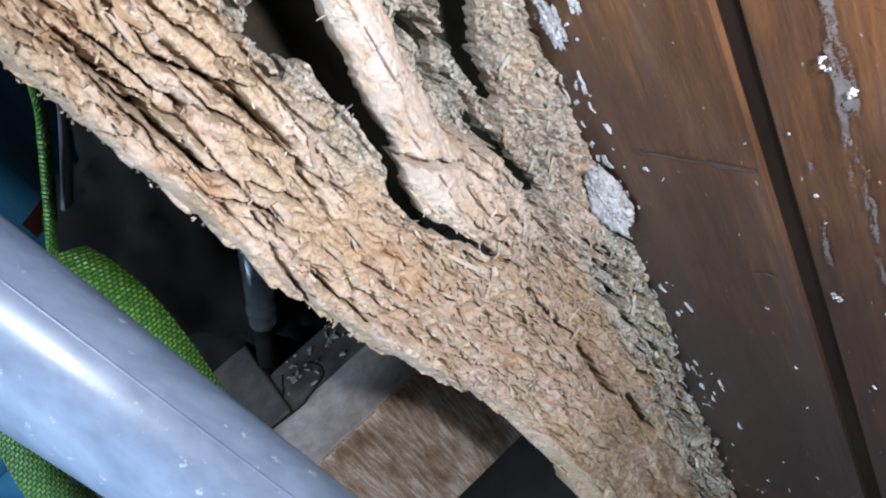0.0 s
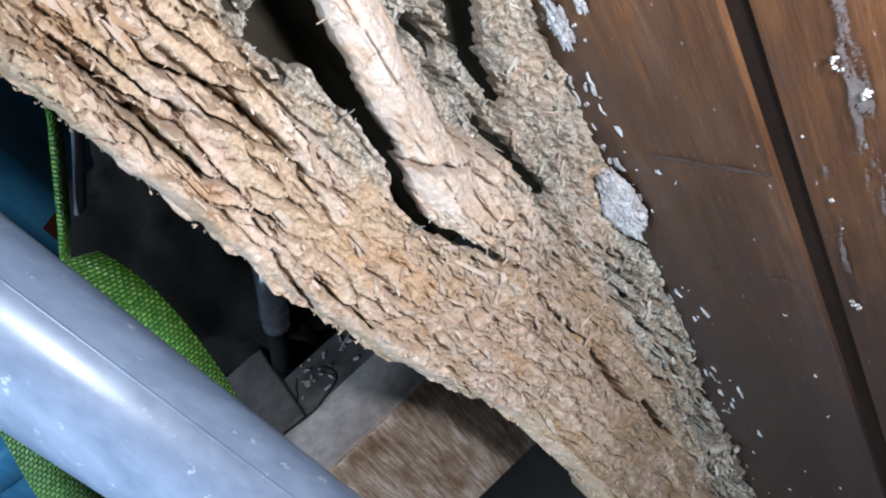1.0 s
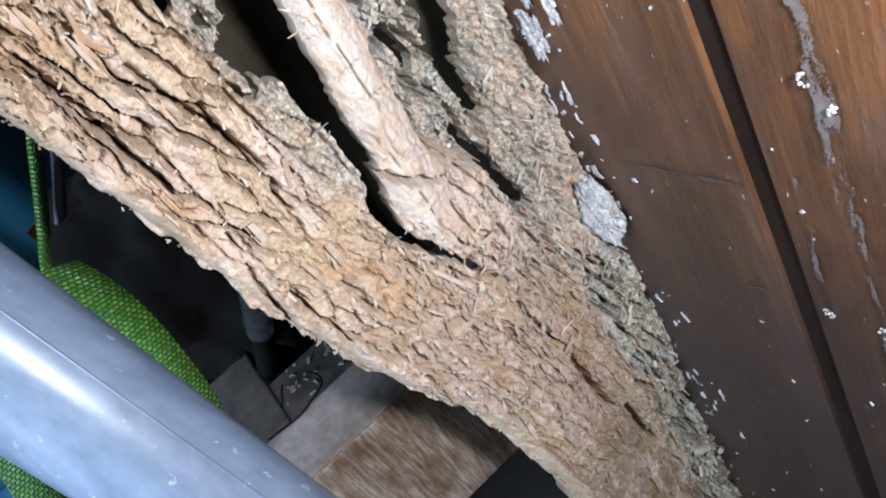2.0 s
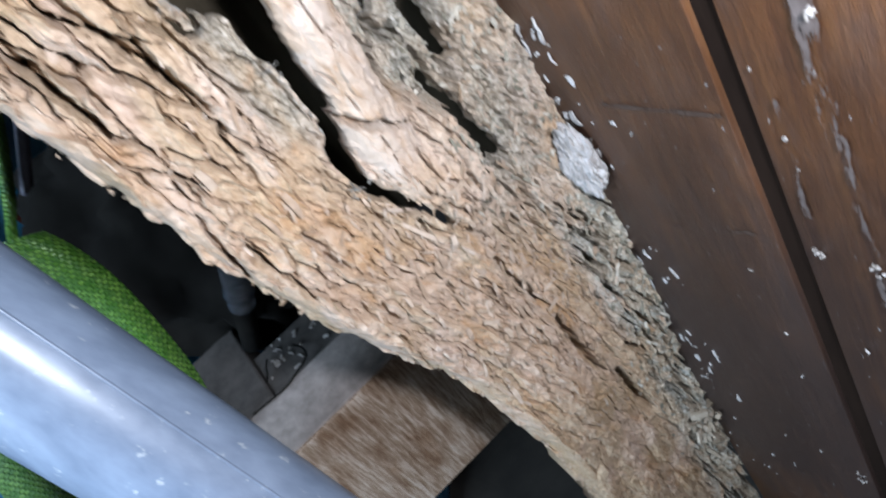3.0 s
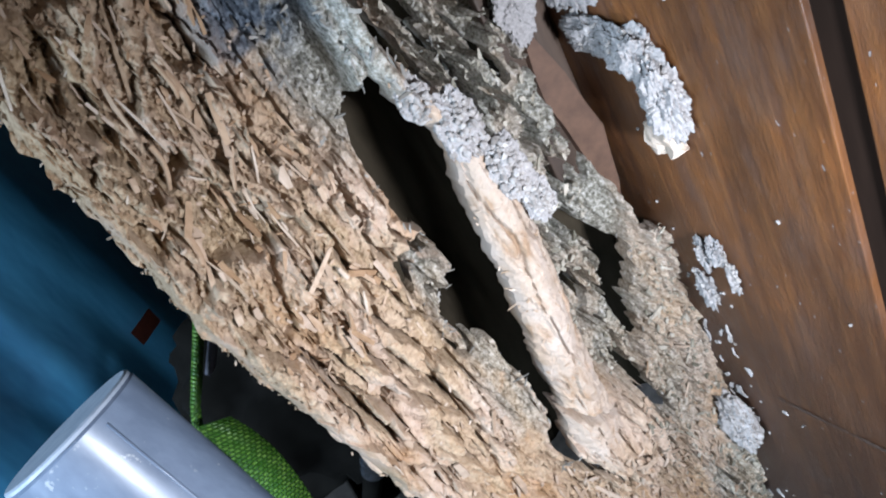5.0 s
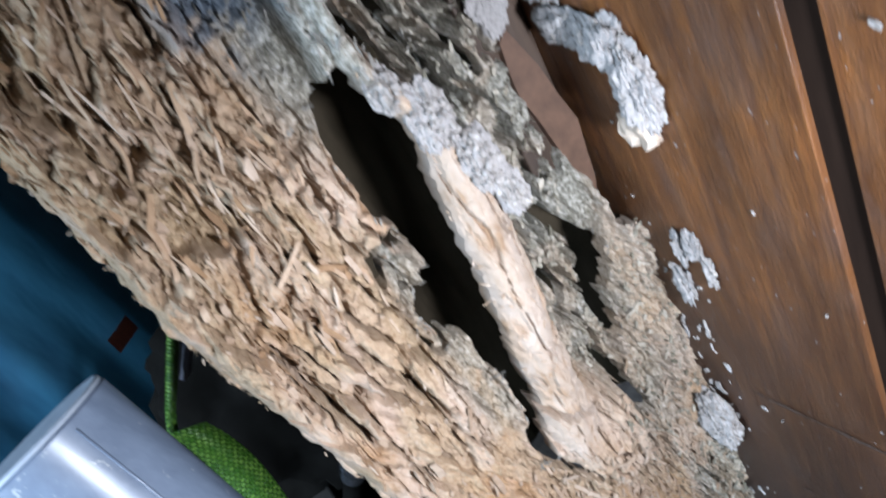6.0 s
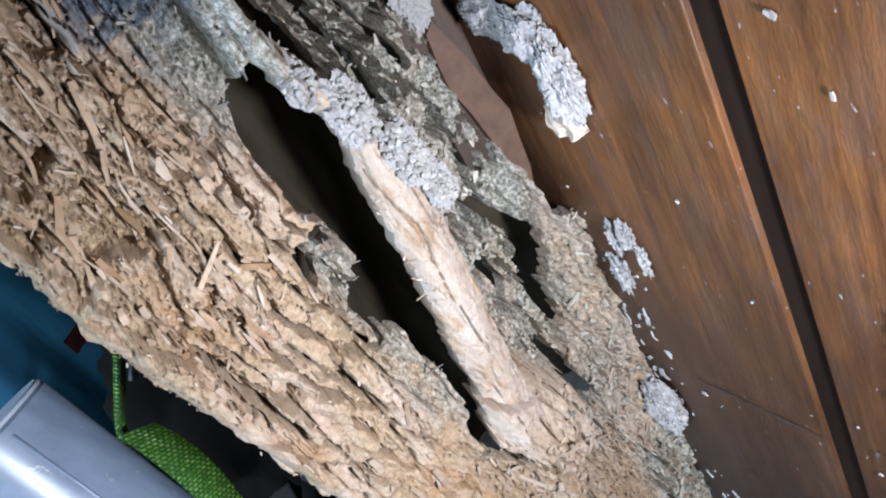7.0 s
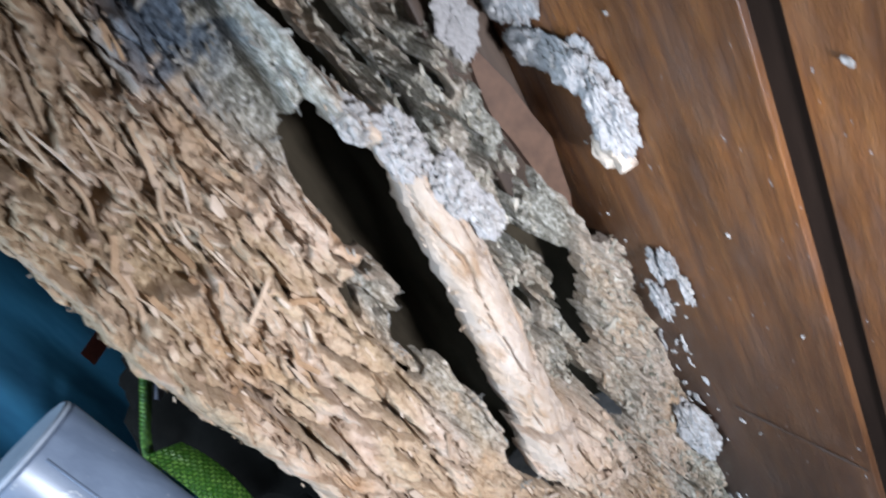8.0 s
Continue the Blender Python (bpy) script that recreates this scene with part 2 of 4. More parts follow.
def value_noise(a, b, seed):
    """Smooth noise from 0 to 1 at the places (a, b)."""
    i, j = np.floor(a).astype(np.int64), np.floor(b).astype(np.int64)
    fa, fb = a - i, b - j
    fa, fb = fa * fa * (3 - 2 * fa), fb * fb * (3 - 2 * fb)

    def h(p, q):
        n = (p * 374761393 + q * 668265263 + seed * 1442695041) & 0x7FFFFFFF
        n = ((n ^ (n >> 13)) * 1274126177) & 0x7FFFFFFF
        n = ((n ^ (n >> 15)) * 40503) & 0x7FFFFFFF
        return ((n ^ (n >> 11)) & 0xFFFF) / 65535.0

    return (h(i, j) * (1 - fa) + h(i + 1, j) * fa) * (1 - fb) + (h(i, j + 1) * (1 - fa) + h(i + 1, j + 1) * fa) * fb


def fbm(a, b, seed, octaves=4, gain=0.5):
    out, amp, total = 0, 1.0, 0.0
    for k in range(octaves):
        out = out + amp * value_noise(a * 2 ** k + 17.3 * k, b * 2 ** k + 5.7 * k, seed + k)
        total += amp
        amp *= gain
    return out / total


def step(lo, hi, v):
    t = np.clip((v - lo) / (hi - lo), 0, 1)
    return t * t * (3 - 2 * t)


# ---- the rotten post ----
WALL_X = 0.147
LEAN_BOARD = 3.7


def left_edge(z):
    return np.interp(z, [0.0, 0.62, 0.696, 0.762, 0.81, 0.854, 0.888, 0.918, 2.3], [0.070, 0.069, 0.060, 0.039, 0.0300, 0.0245, 0.0200, 0.0172, 0.0165])


def stroke(x, z, x0, z0, x1, z1, r0, r1):
    """Signed distance to a tapered stroke from (x0, z0) to (x1, z1)."""
    dx, dz = x1 - x0, z1 - z0
    s = np.clip(((x - x0) * dx + (z - z0) * dz) / (dx * dx + dz * dz), 0, 1)
    return np.hypot(x - x0 - s * dx, z - z0 - s * dz) - (r0 + s * (r1 - r0))


def rot_holes(x, z):
    """Signed distance to the eaten-out openings, negative inside."""
    wx = (fbm(x / 0.006, z / 0.009, 31, 3, 0.5) - 0.5) * 0.0011 + (fbm(x / 0.0016, z / 0.0020, 35, 3, 0.65) - 0.5) * 0.0018
    wz = (fbm(x / 0.005, z / 0.008, 47, 3, 0.5) - 0.5) * 0.0034 + (fbm(x / 0.0014, z / 0.0018, 49, 3, 0.65) - 0.5) * 0.0022
    torn = 1 + 1.4 * step(0.812, 0.800, z)
    x, z = x + wx * torn, z + wz * torn
    # the large opening between the left face and the standing rib
    lo = np.interp(z, HOLE_Z, HOLE_LEFT)
    hi = np.interp(z, HOLE_Z, HOLE_RIGHT)
    d = np.maximum(np.maximum(lo - x, x - hi), np.maximum(0.776 - z, z - 0.947))
    # crack under the broken foot of the rib
    d = np.minimum(d, stroke(x, z, 0.0800, 0.788, 0.0850, 0.779, 0.0012, 0.0008))
    d = np.minimum(d, stroke(x, z, 0.0850, 0.779, 0.0900, 0.771, 0.0006, 0.0014))
    d = np.minimum(d, stroke(x, z, 0.0890, 0.770, 0.0905, 0.758, 0.0010, 0.0005))
    # slits in the grey rot
    for x0, z0, x1, z1, r0, r1 in SLITS:
        d = np.minimum(d, stroke(x, z, x0, z0, x1, z1, r0, r1))
    d = d - 0.0008
    # lace of flaky tatters left of the large opening
    lace = (0.560 - fbm(x / 0.0034, z / 0.0048, 151, 3, 0.55)) * 0.012
    rag = step(0.0640, 0.0665, x) * step(0.0830, 0.0805, x) * step(0.852, 0.860, z) * step(0.906, 0.898, z)
    d = np.minimum(d, np.where(rag > 0.5, lace, 1.0))
    return np.minimum(d, stroke(x, z, 0.0672, 0.902, 0.0660, 0.886, 0.0014, 0.0022))


HOLE_Z = [0.776, 0.787, 0.798, 0.808, 0.814, 0.822, 0.834, 0.846, 0.855, 0.862, 0.866, 0.876, 0.884, 0.900, 0.910, 0.917, 0.926, 0.937, 0.943, 0.947]
HOLE_LEFT = [0.084, 0.0775, 0.074, 0.0735, 0.077, 0.079, 0.079, 0.077, 0.078, 0.071, 0.069, 0.077, 0.080, 0.0785, 0.073, 0.074, 0.073, 0.074, 0.078, 0.084]
HOLE_RIGHT = [0.0845, 0.080, 0.0778, 0.0795, 0.081, 0.084, 0.0835, 0.085, 0.086, 0.0863, 0.0866, 0.088, 0.088, 0.089, 0.0902, 0.0915, 0.0905, 0.0865, 0.0858, 0.0842]
SLITS = [
    (0.1140, 0.840, 0.1150, 0.827, 0.0012, 0.0022), (0.1150, 0.827, 0.1115, 0.823, 0.0016, 0.0008),
    (0.1200, 0.866, 0.1240, 0.855, 0.0007, 0.0012), (0.1240, 0.855, 0.1310, 0.841, 0.0012, 0.0022),
    (0.1310, 0.841, 0.1275, 0.826, 0.0026, 0.0030), (0.1275, 0.826, 0.1255, 0.812, 0.0030, 0.0022), (0.1255, 0.812, 0.1270, 0.799, 0.0018, 0.0008),
    (0.1168, 0.797, 0.1170, 0.782, 0.0010, 0.0020), (0.1170, 0.782, 0.1205, 0.757, 0.0026, 0.0034),
    (0.0950, 0.955, 0.1010, 0.931, 0.0036, 0.0010), (0.1100, 0.950, 0.1130, 0.910, 0.0018, 0.0008),
    (0.1180, 0.950, 0.1240, 0.914, 0.0013, 0.0007), (0.0880, 0.985, 0.0935, 0.956, 0.0030, 0.0030),
]


def plates(a, b, seed):
    """Cells of broken plates at the places (a, b): nearness to a joint, the plate's own chance and the way from its middle."""
    i, j = np.floor(a).astype(np.int64), np.floor(b).astype(np.int64)
    near, second = np.full(np.shape(a), 9.0), np.full(np.shape(a), 9.0)
    own, ua, ub = np.zeros(np.shape(a)), np.zeros(np.shape(a)), np.zeros(np.shape(a))

    def h(p, q, k):
        n = (p * 374761393 + q * 668265263 + (seed + k) * 1442695041) & 0x7FFFFFFF
        n = ((n ^ (n >> 13)) * 1274126177) & 0x7FFFFFFF
        n = ((n ^ (n >> 15)) * 40503) & 0x7FFFFFFF
        return ((n ^ (n >> 11)) & 0xFFFF) / 65535.0

    for p in (-1, 0, 1):
        for q in (-1, 0, 1):
            da, db = a - (i + p + h(i + p, j + q, 1)), b - (j + q + h(i + p, j + q, 2))
            dist = np.hypot(da, db)
            first = dist < near
            second = np.where(first, near, np.minimum(second, dist))
            near = np.where(first, dist, near)
            own = np.where(first, h(i + p, j + q, 3), own)
            ua, ub = np.where(first, da, ua), np.where(first, db, ub)
    return second - near, own, ua, ub


def rib_right(z):
    return np.interp(z, [0.760, 0.783, 0.804, 0.820, 0.841, 0.861, 0.889, 0.923, 0.943, 1.0], [0.099, 0.1000, 0.1000, 0.1010, 0.1020, 0.1042, 0.1070, 0.1035, 0.0930, 0.0900])


def post_field(x, z):
    """Depth of the post's eaten face, and its zones (grey rot, mossy stain, mould)."""
    xl = left_edge(z)
    u = x - xl
    a = u + (fbm(x / 0.02, z / 0.05, 3, 3) - 0.5) * 0.010
    rr = rib_right(z) + (fbm(x / 0.003, z / 0.005, 41, 3) - 0.5) * 0.0022
    rl = np.interp(z, HOLE_Z, HOLE_RIGHT)
    across = np.clip((x - rl) / np.maximum(rr - rl, 0.004), -0.2, 1.3)
    rib = step(1.12, 0.92, across) * step(0.079, 0.082, x) * step(0.778, 0.800, z)
    jag = (fbm(x / 0.004, z / 0.005, 183, 4, 0.6) - 0.5) * 0.010
    shelf = np.exp(-(((x + jag - 0.0965 + 0.25 * (z - 0.784)) / 0.0170) ** 2 + ((z + jag - 0.784) / 0.029) ** 2) ** 4)
    right = step(0.088, 0.112, x)
    hollow = right * step(0.70, 0.775, z)
    nest = np.exp(-(((x - 0.036) / 0.022) ** 2 + ((z - 0.962) / 0.050) ** 2))
    top = np.exp(-(((x - 0.079) / 0.016) ** 2 + ((z - 0.960) / 0.032) ** 2) ** 2)
    flank = np.exp(-(((x - 0.0725) / 0.0080) ** 2)) * step(0.80, 0.83, z) * (1 - step(0.896, 0.906, z))
    lower = step(0.765, 0.67, z)
    bare = step(0.69, 0.62, z) * step(0.128, 0.118, x)
    verge = step(0.117, 0.132, x) * step(0.735, 0.715, z)
    seam = np.interp(z, [0.740, 0.757, 0.782, 0.800, 0.826, 0.841, 0.856], [0.1215, 0.1210, 0.1180, 0.1260, 0.1285, 0.1325, 0.1370]) + (fbm(x / 0.003, z / 0.004, 181, 3) - 0.5) * 0.003
    column = step(-0.0004, 0.0016, x - seam) * (1 - step(0.842, 0.880, z))
    # zones
    grey = np.clip(hollow * (1 - rib) * (1 - 0.9 * shelf), 0, 1)
    tatter = np.maximum(np.maximum(grey, 0.9 * flank), np.maximum(top, 0.8 * verge))
    stain = grey * (0.70 + 0.30 * step(0.35, 0.52, fbm(x / 0.012, z / 0.02, 91, 3)))
    stain = stain * (1 - column * (0.15 + 0.35 * step(0.128, 0.138, x)))
    stain = np.maximum(stain, 0.95 * flank * step(0.22, 0.36, fbm(x / 0.007, z / 0.012, 79, 3)))
    stain = np.maximum(np.maximum(stain, top), 0.95 * verge * step(0.22, 0.40, fbm(x / 0.005, z / 0.012, 77, 3)))
    moss = 0.30 * np.clip(hollow * (1 - rib) * step(0.48, 0.58, fbm(x / 0.014, z / 0.020, 71, 3)) * (1 - step(0.83, 0.86, z)), 0, 1)
    moss = np.maximum(moss, 0.95 * nest * step(0.26, 0.50, fbm(x / 0.006, z / 0.011, 75, 3, 0.6)))
    moss = np.maximum(moss, 0.3 * flank * step(0.45, 0.62, fbm(x / 0.006, z / 0.012, 83, 3)))
    moss = np.maximum(moss, 0.60 * step(0.50, 0.66, fbm(x / 0.009, z / 0.030, 87, 3)) * (1 - rib) * (1 - 0.8 * grey) * (1 - 0.7 * top))
    ochre = np.exp(-(((x - 0.061 - 0.10 * (0.885 - z)) / 0.0050) ** 2)) * step(0.845, 0.862, z) * step(0.945, 0.930, z)
    moss = np.maximum(moss, 0.9 * ochre * step(0.35, 0.5, fbm(x / 0.005, z / 0.010, 89, 3)))
    moss = np.maximum(moss, 0.70 * bare * step(0.34, 0.60, fbm(x / 0.014, z / 0.024, 85, 3)))
    moss = np.maximum(moss, 0.45 * verge * step(0.36, 0.52, fbm(x / 0.005, z / 0.011, 93, 3)))
    moss = np.maximum(moss, 0.75 * step(0.045, 0.030, x) * step(0.855, 0.90, z) * step(0.36, 0.58, fbm(x / 0.006, z / 0.016, 95, 3)))
    mould = 0.95 * np.exp(-(((x - 0.071) / 0.014) ** 2 + ((z - 0.976) / 0.017) ** 2) ** 2) * step(0.25, 0.45, fbm(x / 0.006, z / 0.006, 97, 3))
    # main form
    y = 0.2255 + 0.024 * hollow + 0.008 * right * (1 - hollow)
    y = y - (0.008 * column + 0.005 * step(0.128, 0.142, x)) * hollow * (1 - step(0.842, 0.885, z))
    y = y - (y - 0.2225) * np.maximum(rib, 0.9 * shelf) - 0.003 * shelf
    y = y + 0.0050 * rib * np.clip(across * 2 - 1, -1, 1) ** 2 + 0.004 * rib * step(0.35, 1.05, across)
    y = y + 0.016 * step(0.062, 0.078, x) * step(0.925, 0.955, z) * (1 - rib)
    y = y + 0.006 * step(0.66, 0.58, z) + 0.004 * flank + 0.013 * flank * step(0.848, 0.868, z)
    y = y + 0.006 * np.clip(1 - (u - 0.001) / 0.006, 0, 1) ** 2
    dull = np.clip(1 - np.maximum(np.maximum(rib, 0.80 * tatter), np.maximum(0.75 * nest, 0.55 * shelf)), 0, 1)
    dull = dull * (0.25 + 0.75 * step(0.0005, 0.0075, u))
    # broad waves
    y = y - 0.0070 * (fbm(a / 0.020, z / 0.085, 11, 3) - 0.5) * (0.35 + 0.65 * dull)
    # ragged long plates that flake off one over another, then small ones
    wa = (fbm(x / 0.004, z / 0.008, 17, 3, 0.6) - 0.5) * 0.0040
    wb = (fbm(x / 0.004, z / 0.006, 18, 3, 0.6) - 0.5) * 0.0075
    tear = fbm(a / 0.022, z / 0.045, 8, 2)
    joint, own, ua, ub = plates((a + wa) / 0.0068, (z + wb) / 0.030, 19)
    big = 0.0048 * (own - 0.5) + 0.0036 * ua * (own - 0.15) + 0.0012 * ub * (0.6 - own)
    along = step(0.35, 0.75, np.abs(ua) / (np.abs(ua) + np.abs(ub) + 1e-6))
    crack = step(0.15, 0.02, joint) * step(0.34, 0.46, tear) * (0.25 + 0.75 * along)
    y = y - big * dull * (1 - 0.45 * lower) + 0.0115 * crack * dull * (1 - 0.75 * lower) * step(0.004, 0.010, u)
    moss = np.maximum(moss, 0.30 * step(0.30, 0.02, joint) * dull * (1 - bare))
    joint, own, ua, ub = plates((a + 0.7 * wa) / 0.0036, (z + 0.6 * wb) / 0.0095, 23)
    some = step(0.34, 0.58, fbm(a / 0.012, z / 0.022, 24, 2))
    y = y - (0.0024 * (own - 0.5) + 0.0018 * ub * (own - 0.3)) * dull * (0.45 + 0.55 * some) * (1 - 0.72 * bare)
    y = y + 0.0048 * step(0.13, 0.02, joint) * dull * some * (1 - 0.75 * bare) * step(0.35, 0.6, own)
    joint, own, ua, ub = plates((a + 0.5 * wa + 0.25 * z) / 0.0019, (z + 0.4 * wb) / 0.0036, 27)
    y = y - 0.0013 * (own - 0.5) * np.maximum(0.75 * dull, 0.5 * lower) * (1 - 0.5 * bare)
    # the long splits of the left face, and those low down
    wob = (fbm(x / 0.004, z / 0.006, 171, 4, 0.6) - 0.5) * 0.0032
    for x0, z0, x1, z1, r0, r1, deep in SPLITS:
        away = stroke(x + wob, z, x0, z0, x1, z1, r0, r1)
        y = y + deep * step(0.0007, -0.0006, away) - 0.0012 * np.exp(-((away - 0.0020) / 0.0016) ** 2) * (x > x0)
    y = y - 0.0006 * (fbm((a + 0.11 * z) / 0.0017, z / 0.012, 29, 2) - 0.5)
    # crumbly rot
    p, q = 0.84 * x + 0.54 * z, 0.84 * z - 0.54 * x
    crumb = fbm(p / 0.0044, q / 0.0056, 37, 4, 0.62) - 0.5
    y = y - (0.0012 + 0.0070 * tatter * (1 - 0.5 * verge)) * crumb * (1 - 0.6 * rib)
    gritty = fbm(p / 0.0015, q / 0.0019, 39, 3, 0.6) - 0.5
    y = y - (0.0013 + 0.0026 * tatter + 0.002 * nest) * gritty
    # stringy fibres and pits of the nest
    bend = 0.0055 * np.sin(z / 0.011 + 40 * x)
    joint, own, ua, ub = plates((x + bend + wa) / 0.0027, (z + wb) / 0.0150, 61)
    y = y - nest * (0.0062 * (own - 0.5) - 0.0022 * step(0.16, 0.02, joint) + 0.0012 * ub * (own - 0.5))
    pit = step(0.50, 0.62, fbm(x / 0.008, z / 0.013, 131, 3))
    y = y + 0.0110 * nest * pit
    moss = np.maximum(moss, np.clip(1.6 * nest, 0, 1) * np.maximum(pit, 0.55 * (1 - own)))
    gap = 1 - np.abs(2 * fbm(x / 0.0060 + 0.6 * crumb, z / 0.018, 67, 4, 0.55) - 1)
    y = y + 0.012 * np.maximum(grey * (1 - 0.75 * column), 1.2 * verge) * step(0.84, 0.94, gap)
    split = 1 - np.abs(2 * fbm(x / 0.0060, z / 0.045, 141, 3, 0.5) - 1)
    y = y + 0.0016 * rib * step(0.95, 0.985, split)
    joint, own, ua, ub = plates((x + 0.6 * wa) / 0.0042, (z + wb) / 0.017, 143)
    y = y - 0.0017 * (own - 0.5) * rib
    y = y + 0.007 * step(0.0006, -0.0006, stroke(x + wob, z + wob, 0.0830, 0.8165, 0.0985, 0.8000, 0.0013, 0.0006))
    heart = np.clip(np.maximum(rib * (1 - 0.8 * step(0.58, 0.72, fbm(x / 0.006, z / 0.012, 145, 3))), 0.45 * shelf) * (1 - np.clip(1.3 * top, 0, 1)), 0, 1)
    return y, stain, moss, mould, heart


SPLITS = [
    (0.0490, 0.885, 0.0520, 0.869, 0.0004, 0.0008, 0.0060), (0.0520, 0.869, 0.0555, 0.857, 0.0008, 0.0012, 0.0070), (0.0555, 0.857, 0.0580, 0.842, 0.0012, 0.0004, 0.0070),
    (0.0320, 0.900, 0.0345, 0.876, 0.0005, 0.0014, 0.0070), (0.0345, 0.876, 0.0372, 0.851, 0.0014, 0.0005, 0.0070),
    (0.0360, 0.823, 0.0345, 0.805, 0.0003, 0.0009, 0.0050), (0.0345, 0.805, 0.0342, 0.793, 0.0009, 0.0003, 0.0050),
    (0.0530, 0.800, 0.0560, 0.778, 0.0003, 0.0008, 0.0040), (0.1030, 0.690, 0.1050, 0.650, 0.0006, 0.0020, 0.0100), (0.1140, 0.630, 0.1180, 0.580, 0.0006, 0.0022, 0.0110),
    (0.1050, 0.650, 0.1090, 0.632, 0.0012, 0.0004, 0.0070), (0.0960, 0.735, 0.1010, 0.700, 0.0006, 0.0012, 0.0060), (0.0860, 0.735, 0.0900, 0.712, 0.0003, 0.0007, 0.0040),
]


def build_post():
    xs = np.arange(0.008, 0.1475, 0.00046)
    zs = np.concatenate([np.arange(0.0, 0.46, 0.012), np.arange(0.46, 1.03, 0.00054), np.arange(1.03, 2.3, 0.012), [2.3]])
    X, Z = np.meshgrid(xs, zs)

    def inside(x, z):
        edge = left_edge(z) + (fbm(x / 0.004, z / 0.006, 53, 4, 0.6) - 0.5) * 0.0065
        d = np.minimum(rot_holes(x, z), x - edge)
        lim = np.interp(z, [0.838, 0.845, 0.858, 0.872, 0.888, 0.898, 0.907, 0.917, 0.924, 0.930], [0.150, 0.1392, 0.1412, 0.1378, 0.1352, 0.1332, 0.1332, 0.1342, 0.140, 0.150])
        lim = lim + (fbm(x / 0.004, z / 0.007, 57, 3) - 0.5) * 0.0024
        return np.minimum(d, np.where(z > 0.838, lim - x, 1.0))

    d = inside(X, Z)
    keep = d > 0
    nz, nx = X.shape
    n = nz * nx
    idx = np.arange(n).reshape(nz, nx)
    q = keep[:-1, :-1] & keep[1:, :-1] & keep[:-1, 1:] & keep[1:, 1:]
    # keep the one piece that hangs together
    whole = np.zeros_like(q)
    whole[np.searchsorted(zs, 0.62), np.searchsorted(xs, 0.10)] = True
    count = 0
    while whole.sum() != count:
        count = whole.sum()
        for _ in range(40):
            grow = whole.copy()
            grow[1:] |= whole[:-1]
            grow[:-1] |= whole[1:]
            grow[:, 1:] |= whole[:, :-1]
            grow[:, :-1] |= whole[:, 1:]
            whole = grow & q
    q = whole
    quads = np.stack([idx[:-1, :-1], idx[:-1, 1:], idx[1:, 1:], idx[1:, :-1]], -1)[q]
    e = np.concatenate([quads[:, [0, 1]], quads[:, [1, 2]], quads[:, [2, 3]], quads[:, [3, 0]]])
    key = np.minimum(e[:, 0], e[:, 1]) * n + np.maximum(e[:, 0], e[:, 1])
    _, first, count = np.unique(key, return_index=True, return_counts=True)
    rim = e[first[count == 1]]
    deg = np.bincount(rim.ravel(), minlength=n)
    fine = (deg == 2) & ((Z > 0.47) & (Z < 1.02) & (X > 0.009) & (X < 0.1465)).ravel()

    def relax(f, turns):
        """Smooth a value along the rims."""
        f = f.ravel().copy()
        for _ in range(turns):
            t = np.bincount(rim[:, 0], f[rim[:, 1]], n) + np.bincount(rim[:, 1], f[rim[:, 0]], n)
            f = np.where(fine, 0.4 * f + 0.3 * t, f)
        return f.reshape(nz, nx)

    # draw the rims onto the outline, then smooth them
    h = 0.0003
    near = fine.reshape(nz, nx)
    for _ in range(2):
        d = inside(X, Z)
        gx = (inside(X + h, Z) - inside(X - h, Z)) / (2 * h)
        gz = (inside(X, Z + h) - inside(X, Z - h)) / (2 * h)
        gl = np.maximum(np.hypot(gx, gz), 0.7)
        m = np.clip(d, -0.0004, 0.0007) / gl ** 2
        X, Z = np.where(near, X - 0.8 * m * gx, X), np.where(near, Z - 0.8 * m * gz, Z)
    X, Z = relax(X, 2), relax(Z, 2)
    Y, stain, moss, mould, heart = post_field(X, Z)
    # thin, curled-back rims at the openings
    Y = Y + 0.002 * np.exp(-np.clip(np.where(Z > 0.46, inside(X, Z), d), 0, 1) / 0.0015)
    Y = relax(Y, 3)
    thick = 0.005 + 0.014 * np.clip(1 - (X - left_edge(Z)) / 0.03, 0, 1) + 0.003 * fbm(X / 0.006, Z / 0.01, 101, 3)
    front = np.stack([X, Y, Z], -1).reshape(-1, 3)
    back = np.stack([X, Y + thick, Z], -1).reshape(-1, 3)
    sides = np.stack([rim[:, 1], rim[:, 0], rim[:, 0] + n, rim[:, 1] + n], -1)
    faces = np.concatenate([quads, quads[:, ::-1] + n, sides])
    used = np.unique(faces)
    remap = np.full(2 * n, -1)
    remap[used] = np.arange(len(used))
    verts = np.concatenate([front, back])[used]
    me = mesh_of("eaten_face", verts, remap[faces])
    zone = np.stack([stain, moss, mould, heart], -1).reshape(-1, 4)
    zone = np.concatenate([zone, zone])[used]
    at = me.color_attributes.new("zone", "FLOAT_COLOR", "POINT")
    at.data.foreach_set("color", zone.astype(np.float32).ravel())
    return me


